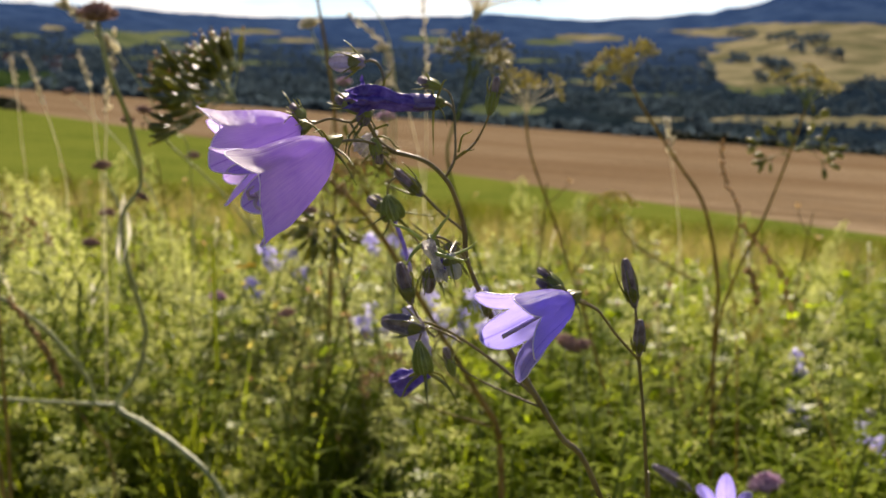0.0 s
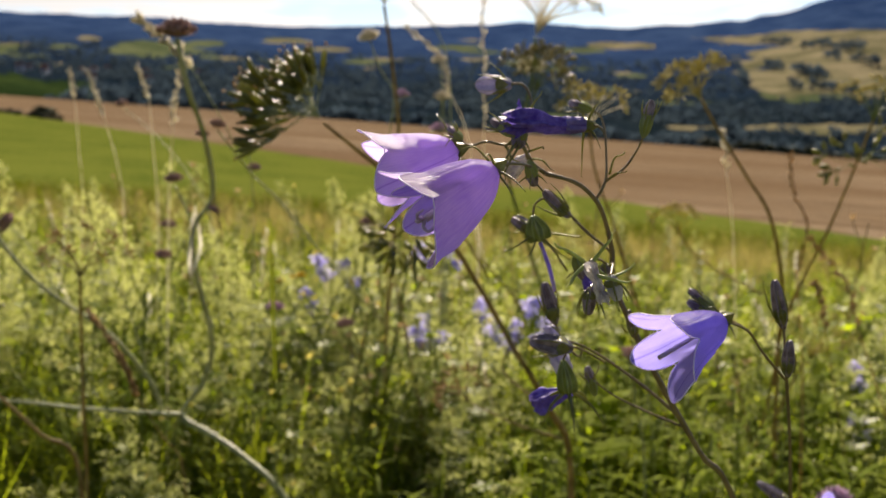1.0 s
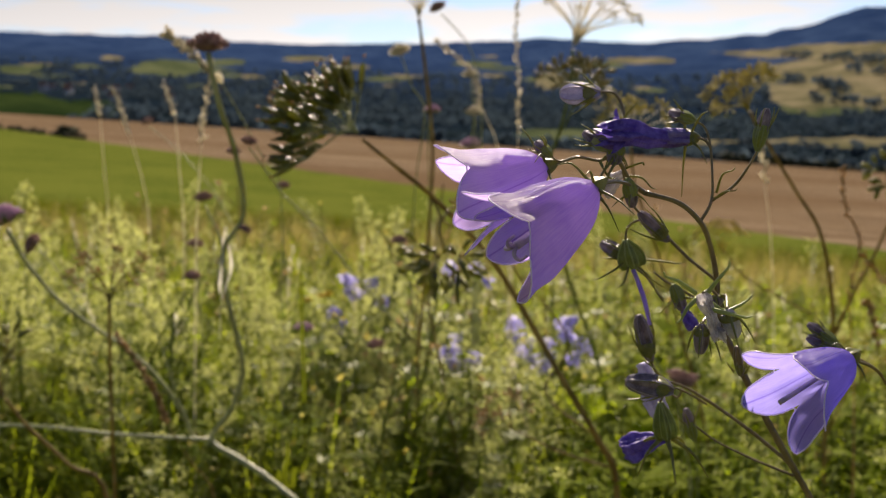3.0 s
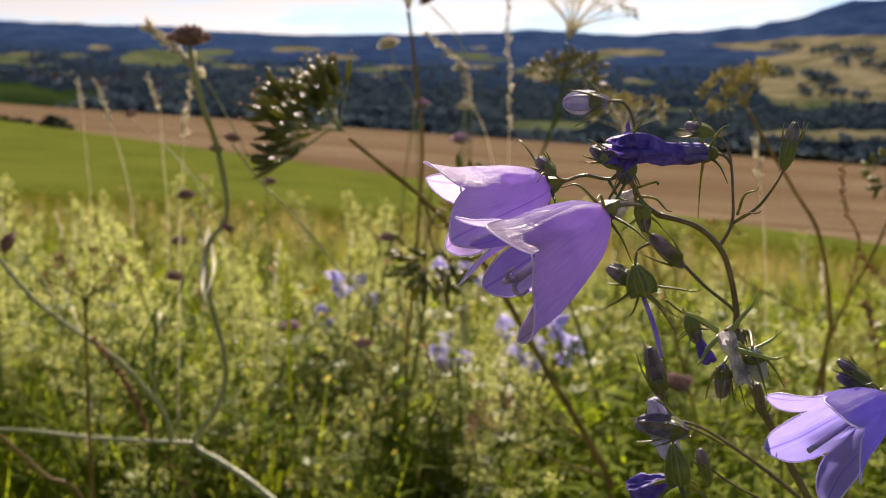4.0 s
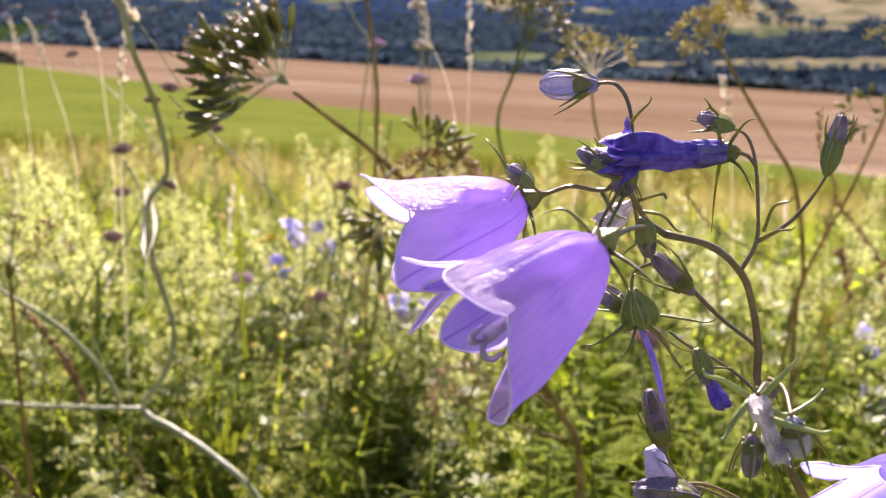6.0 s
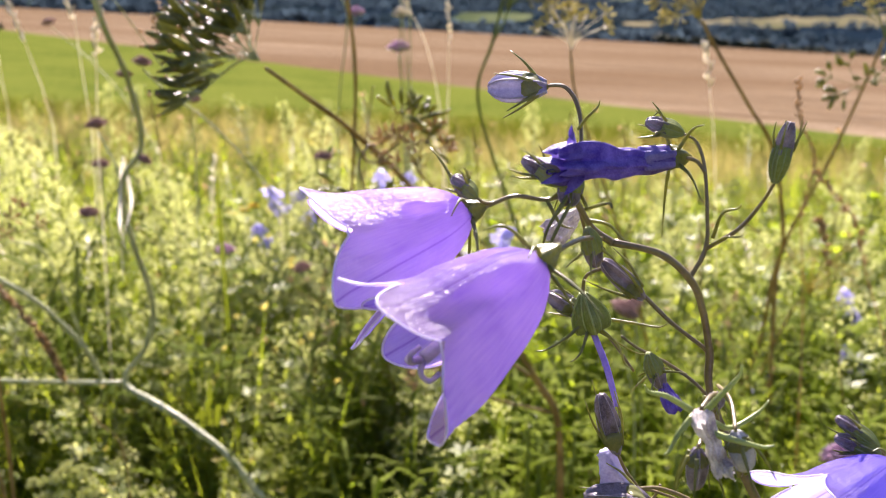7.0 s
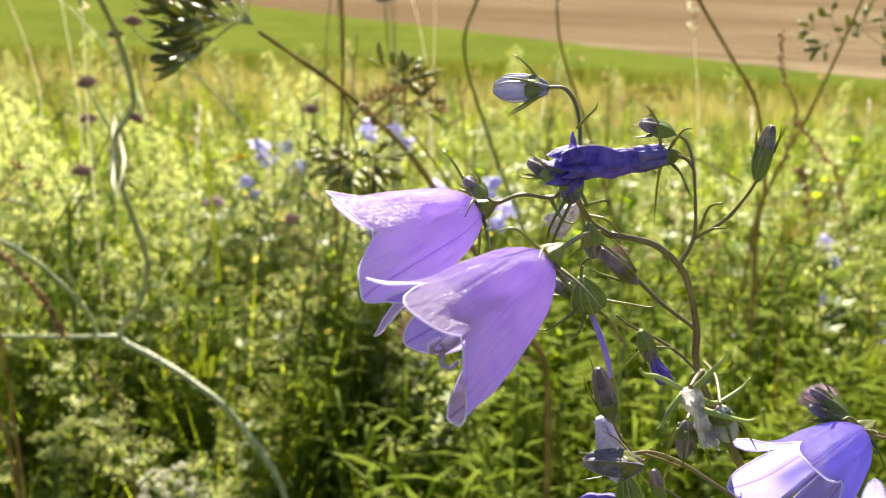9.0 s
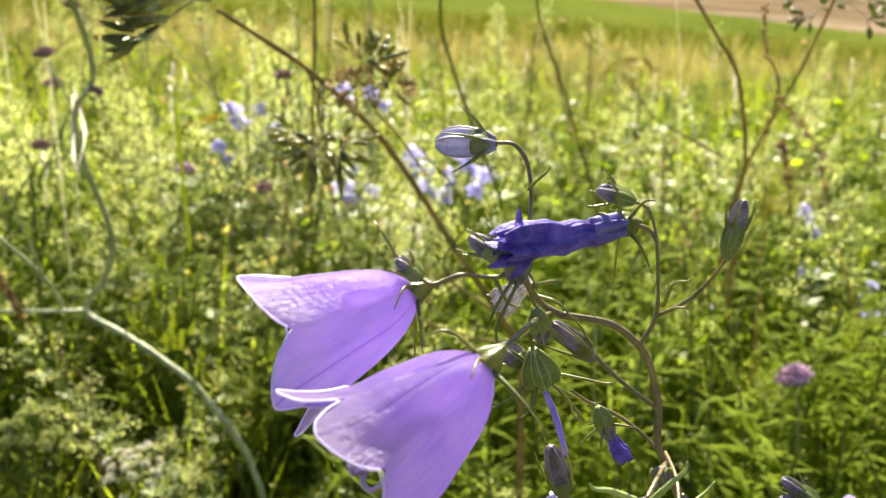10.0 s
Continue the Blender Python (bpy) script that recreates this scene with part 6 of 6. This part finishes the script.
def plume(seed):
    """A tall bedstraw shoot with a narrow cone of cream florets. One unit tall."""
    r = random.Random(seed)
    g = Geo()
    bx, by = r.uniform(-0.12, 0.12), r.uniform(-0.1, 0.1)
    at = lambda t: Vector((bx * t * t, by * t * t, t))
    tube(g, [at(0), at(0.35), at(0.7), at(1)], 0.005, 0.002, 2, 3, 1)
    for i in range(34):
        t = 0.58 + 0.42 * i / 33
        c, q = at(t), i * 2.4
        l = 0.10 * (1.06 - t) / 0.42 * r.uniform(0.7, 1.2)
        e = c + Vector((math.cos(q) * l, math.sin(q) * l, 0.5 * l))
        for _ in range(26):
            p = c.lerp(e, r.uniform(0.3, 1.05)) + Vector((r.gauss(0, 0.008), r.gauss(0, 0.008), r.gauss(0, 0.008)))
            u, v = sides(Vector((r.gauss(0, 1), r.gauss(0, 1), r.gauss(0, 1))).normalized())
            w = r.uniform(0.8, 1.3) * 0.0034
            g.add([p + u * w, p + v * w, p - u * w, p - v * w], [(0, 1, 2, 3)], 0)
    return frozen(g)


scatter("tall_bedstraw", [plume(200 + i) for i in range(4)], spread(120, 1.15, 2.4, lambda x, y: (0.85 - 0.75 * smooth(-0.25, 0.2, x / y)) * max(0.0, 2.2 * patch(x, y, 2.6, 17) - 0.5), 4, 0.36, 0.50, 44, lean=0.10),
        [CREAM, GREEN_STEM], "tall cream plumes of bedstraw above the meadow", "bedstraw")
near_spots = spread(1900, 1.02, 2.0, froth_density, 4, 0.24, 0.40, 1, lean=0.22)
far_spots = [(k + 4, *rest) for k, *rest in spread(2400, 2.0, 6.0, froth_density, 3, 0.26, 0.42, 9, lean=0.2)]
scatter("bedstraw", [froth(i) for i in range(4)] + [froth(10 + i, 14, 0.0070) for i in range(3)], near_spots + far_spots + spread(110, 0.78, 1.08, lambda x, y: max(0.0, 2.4 * patch(x, y, 3.0, 7) - 0.6), 4, 0.28, 0.40, 43, lean=0.3),
        [CREAM, GREEN_STEM], "froth of cream-white flowering bedstraw", "bedstraw")
scatter("meadow_herbs", [herb(i, 40, 0.011 + 0.006 * (i % 3)) for i in range(5)], spread(2200, 1.0, 4.0, lambda x, y: min(1, 0.25 + 1.2 * (1 - patch(x, y, 1.5, 1))), 5, 0.14, 0.34, 2, lean=0.25),
        [LEAF, GREEN_STEM], "dense dark green leafy meadow herbs", "herbs")
scatter("low_herbs", [herb(70 + i, 34, 0.014) for i in range(4)], spread(650, 0.98, 1.6, lambda x, y: 0.9, 4, 0.16, 0.36, 22, lean=0.3), [LEAF, GREEN_STEM], "low leafy undergrowth", "herbs")
def haze(seed, count=230):
    """A feathery shoot of many small narrow leaves, one unit tall."""
    r = random.Random(seed)
    g = Geo()
    bx, by = r.uniform(-0.2, 0.2), r.uniform(-0.2, 0.2)
    at = lambda t: Vector((bx * t * t, by * t * t, t))
    tube(g, [at(0), at(0.5), at(1)], 0.006, 0.003, 2, 3, 1)
    for i in range(count):
        t = 0.25 + 0.78 * (i / count) ** 0.8
        q = i * 2.4
        l = 0.30 * (1.2 - t) * r.uniform(0.1, 1.0)
        c = at(t) + Vector((math.cos(q) * l, math.sin(q) * l, 0.5 * l))
        d = Vector((math.cos(q + r.gauss(0, 0.8)), math.sin(q + r.gauss(0, 0.8)), r.uniform(0.1, 1.2))).normalized() * r.uniform(0.035, 0.07)
        w = sides(d)[0] * 0.0042
        g.add([c, c + d * 0.5 + w, c + d, c + d * 0.5 - w], [(0, 1, 2, 3)], 0)
    return frozen(g)


scatter("feathery_herbs", [haze(160 + i) for i in range(5)], spread(1100, 0.74, 2.3, lambda x, y: min(1.0, 0.05 + 0.5 * smooth(-0.2, 0.15, x / y) + 0.5 * patch(x, y, 2.2, 27)), 5, 0.22, 0.34, 46, lean=0.22),
        [FEATHER, GREEN_STEM], "feathery yellow-green meadow foliage", "herbs")
scatter("broad_bright_herbs", [herb(130 + i, 30, 0.03) for i in range(4)], spread(800, 0.72, 1.9, lambda x, y: max(0.0, smooth(-0.05, 0.15, x / y) * (2.2 * patch(x, y, 2.6, 23) - 0.2)), 4, 0.26, 0.38, 45, lean=0.25),
        [BRIGHT_LEAF, GREEN_STEM], "bright green broad-leaved shoots", "herbs")
clump_rnd = random.Random(52)
clump = []
for _ in range(230):
    x, y, h = clump_rnd.uniform(0.05, 0.50), clump_rnd.uniform(0.78, 1.25), clump_rnd.uniform(0.23, 0.36)
    clump.append((clump_rnd.randrange(4), (x, y, land(x, y) - 0.01), clump_rnd.uniform(0, 6.3), h, h, (clump_rnd.gauss(0, 0.25), clump_rnd.gauss(0, 0.25))))
scatter("fresh_herbs", [herb(180 + i, 46, 0.008) for i in range(4)], clump, [BRIGHT_LEAF, GREEN_STEM], "fresh bright green herbs below the bellflowers", "herbs")
scatter("bright_herbs", [herb(30 + i, 34, 0.008) for i in range(4)], spread(2000, 0.9, 4.5, lambda x, y: patch(x, y, 1.5, 12) * (0.7 + 0.6 * smooth(-0.1, 0.3, x / y)), 4, 0.16, 0.34, 3, lean=0.2),
        [BRIGHT_LEAF, GREEN_STEM], "bright yellow-green leafy shoots", "herbs")
scatter("meadow_grass", [tuft(i) for i in range(5)], spread(3400, 0.98, 4.0, lambda x, y: 0.9 - 0.6 * smooth(2.2, 3.2, y), 5, 0.16, 0.36, 4), [GRASS], "fresh green meadow grass", "grass")
scatter("low_grass", [tuft(60 + i, 20, 0.007) for i in range(5)], spread(700, 0.64, 1.2, lambda x, y: 0.9, 5, 0.24, 0.40, 41, lean=0.3), [GRASS], "low fresh grass between the flower stems", "grass")
scatter("low_leaves", [herb(90 + i, 34, 0.008) for i in range(4)], spread(140, 0.66, 1.25, lambda x, y: 1.3 * patch(x, y, 3.0, 5), 4, 0.30, 0.46, 42, lean=0.3), [LEAF, GREEN_STEM], "low leafy herbs between the flower stems", "herbs")
scatter("dry_meadow_grass", [tuft(10 + i, 14, 0.008) for i in range(4)], spread(9000, 1.02, 12.0, lambda x, y: 0.15 + 0.85 * smooth(1.5, 2.6, y) * (1 - 0.5 * smooth(6, 11, y)), 4, 0.16, 0.30, 5), [DRY_GRASS], "tan dry grass behind the flowering herbs", "grass")
def twiggy(seed):
    """A thin upright stem with a few forked twigs that end in small seeds, one unit tall."""
    r = random.Random(seed)
    g = Geo()
    bx, by = r.uniform(-0.22, 0.22), r.uniform(-0.15, 0.15)
    at = lambda t: Vector((bx * t * t, by * t * t, t))
    tube(g, [at(0), at(0.35), at(0.7), at(1)], 0.0045, 0.0022, 3, 4)
    for i in range(8):
        t = 0.45 + 0.07 * i
        q = i * 2.4 + r.uniform(-0.4, 0.4)
        l = r.uniform(0.08, 0.18) * (1.3 - t)
        c = at(t)
        e = c + Vector((math.cos(q) * l, math.sin(q) * l, 1.1 * l))
        tube(g, [c, c.lerp(e, 0.5) + Vector((math.cos(q), math.sin(q), -0.3)) * 0.12 * l, e], 0.0022, 0.0014, 2, 3)
        for _ in range(5):
            d = Vector((r.gauss(0, 1), r.gauss(0, 1), 1.2)).normalized() * r.uniform(0.012, 0.024)
            w = sides(d)[0] * 0.0045
            g.add([e, e + d * 0.5 + w, e + d, e + d * 0.5 - w], [(0, 1, 2, 3)], 1)
    return frozen(g)


scatter("brown_twigs", [twiggy(220 + i) for i in range(6)], spread(64, 0.85, 2.0, lambda x, y: 0.9, 6, 0.34, 0.52, 47, lean=0.14), [BROWN_STEM, SORREL], "thin brown seeding stems among the herbs", "stems")
scatter("green_twigs", [twiggy(230 + i) for i in range(6)], spread(70, 0.85, 1.8, lambda x, y: 0.9, 6, 0.30, 0.48, 48, lean=0.14), [GREEN_STEM, FRUIT_DRY], "thin green seeding stems among the herbs", "stems")
scatter("grass_ears", [panicle(i) for i in range(5)], spread(130, 1.1, 3.0, lambda x, y: 0.8, 5, 0.24, 0.42, 6, lean=0.15), [STRAW], "pale straw-coloured grass ears", "grass")
scatter("grass_strip", [tuft(20 + i, 12, 0.02) for i in range(4)], spread(9500, 6.0, 45.0, lambda x, y: 1.0, 4, 0.14, 0.3, 8), [STRIP_GRASS], "short bright green grass of the strip below", "grass")


# the meadow goes on round and behind the camera
round_rnd = random.Random(31)
around = []
while len(around) < 7800:
    g, r = round_rnd.uniform(0, 6.2832), 0.15 + 6.2 * round_rnd.random() ** 0.62
    x, y = r * math.sin(g), r * math.cos(g)
    if abs(x) < 0.58 * y + 0.25 and y > 0.66:
        continue
    h = round_rnd.uniform(0.14, 0.36) * (0.3 + 0.7 * smooth(0.5, 1.3, r))
    around.append((round_rnd.randrange(5), (x, y, land(x, y) - 0.01), round_rnd.uniform(0, 6.3), h, h, (round_rnd.gauss(0, 0.15), round_rnd.gauss(0, 0.15))))
scatter("surrounding_grass", [tuft(40 + i, 13, 0.015) for i in range(5)], around[:5200], [GRASS], "meadow grass around the path", "grass")
scatter("surrounding_herbs", [herb(50 + i, 12, 0.035) for i in range(5)], around[5200:], [LEAF, GREEN_STEM], "green meadow herbs around the path", "herbs")
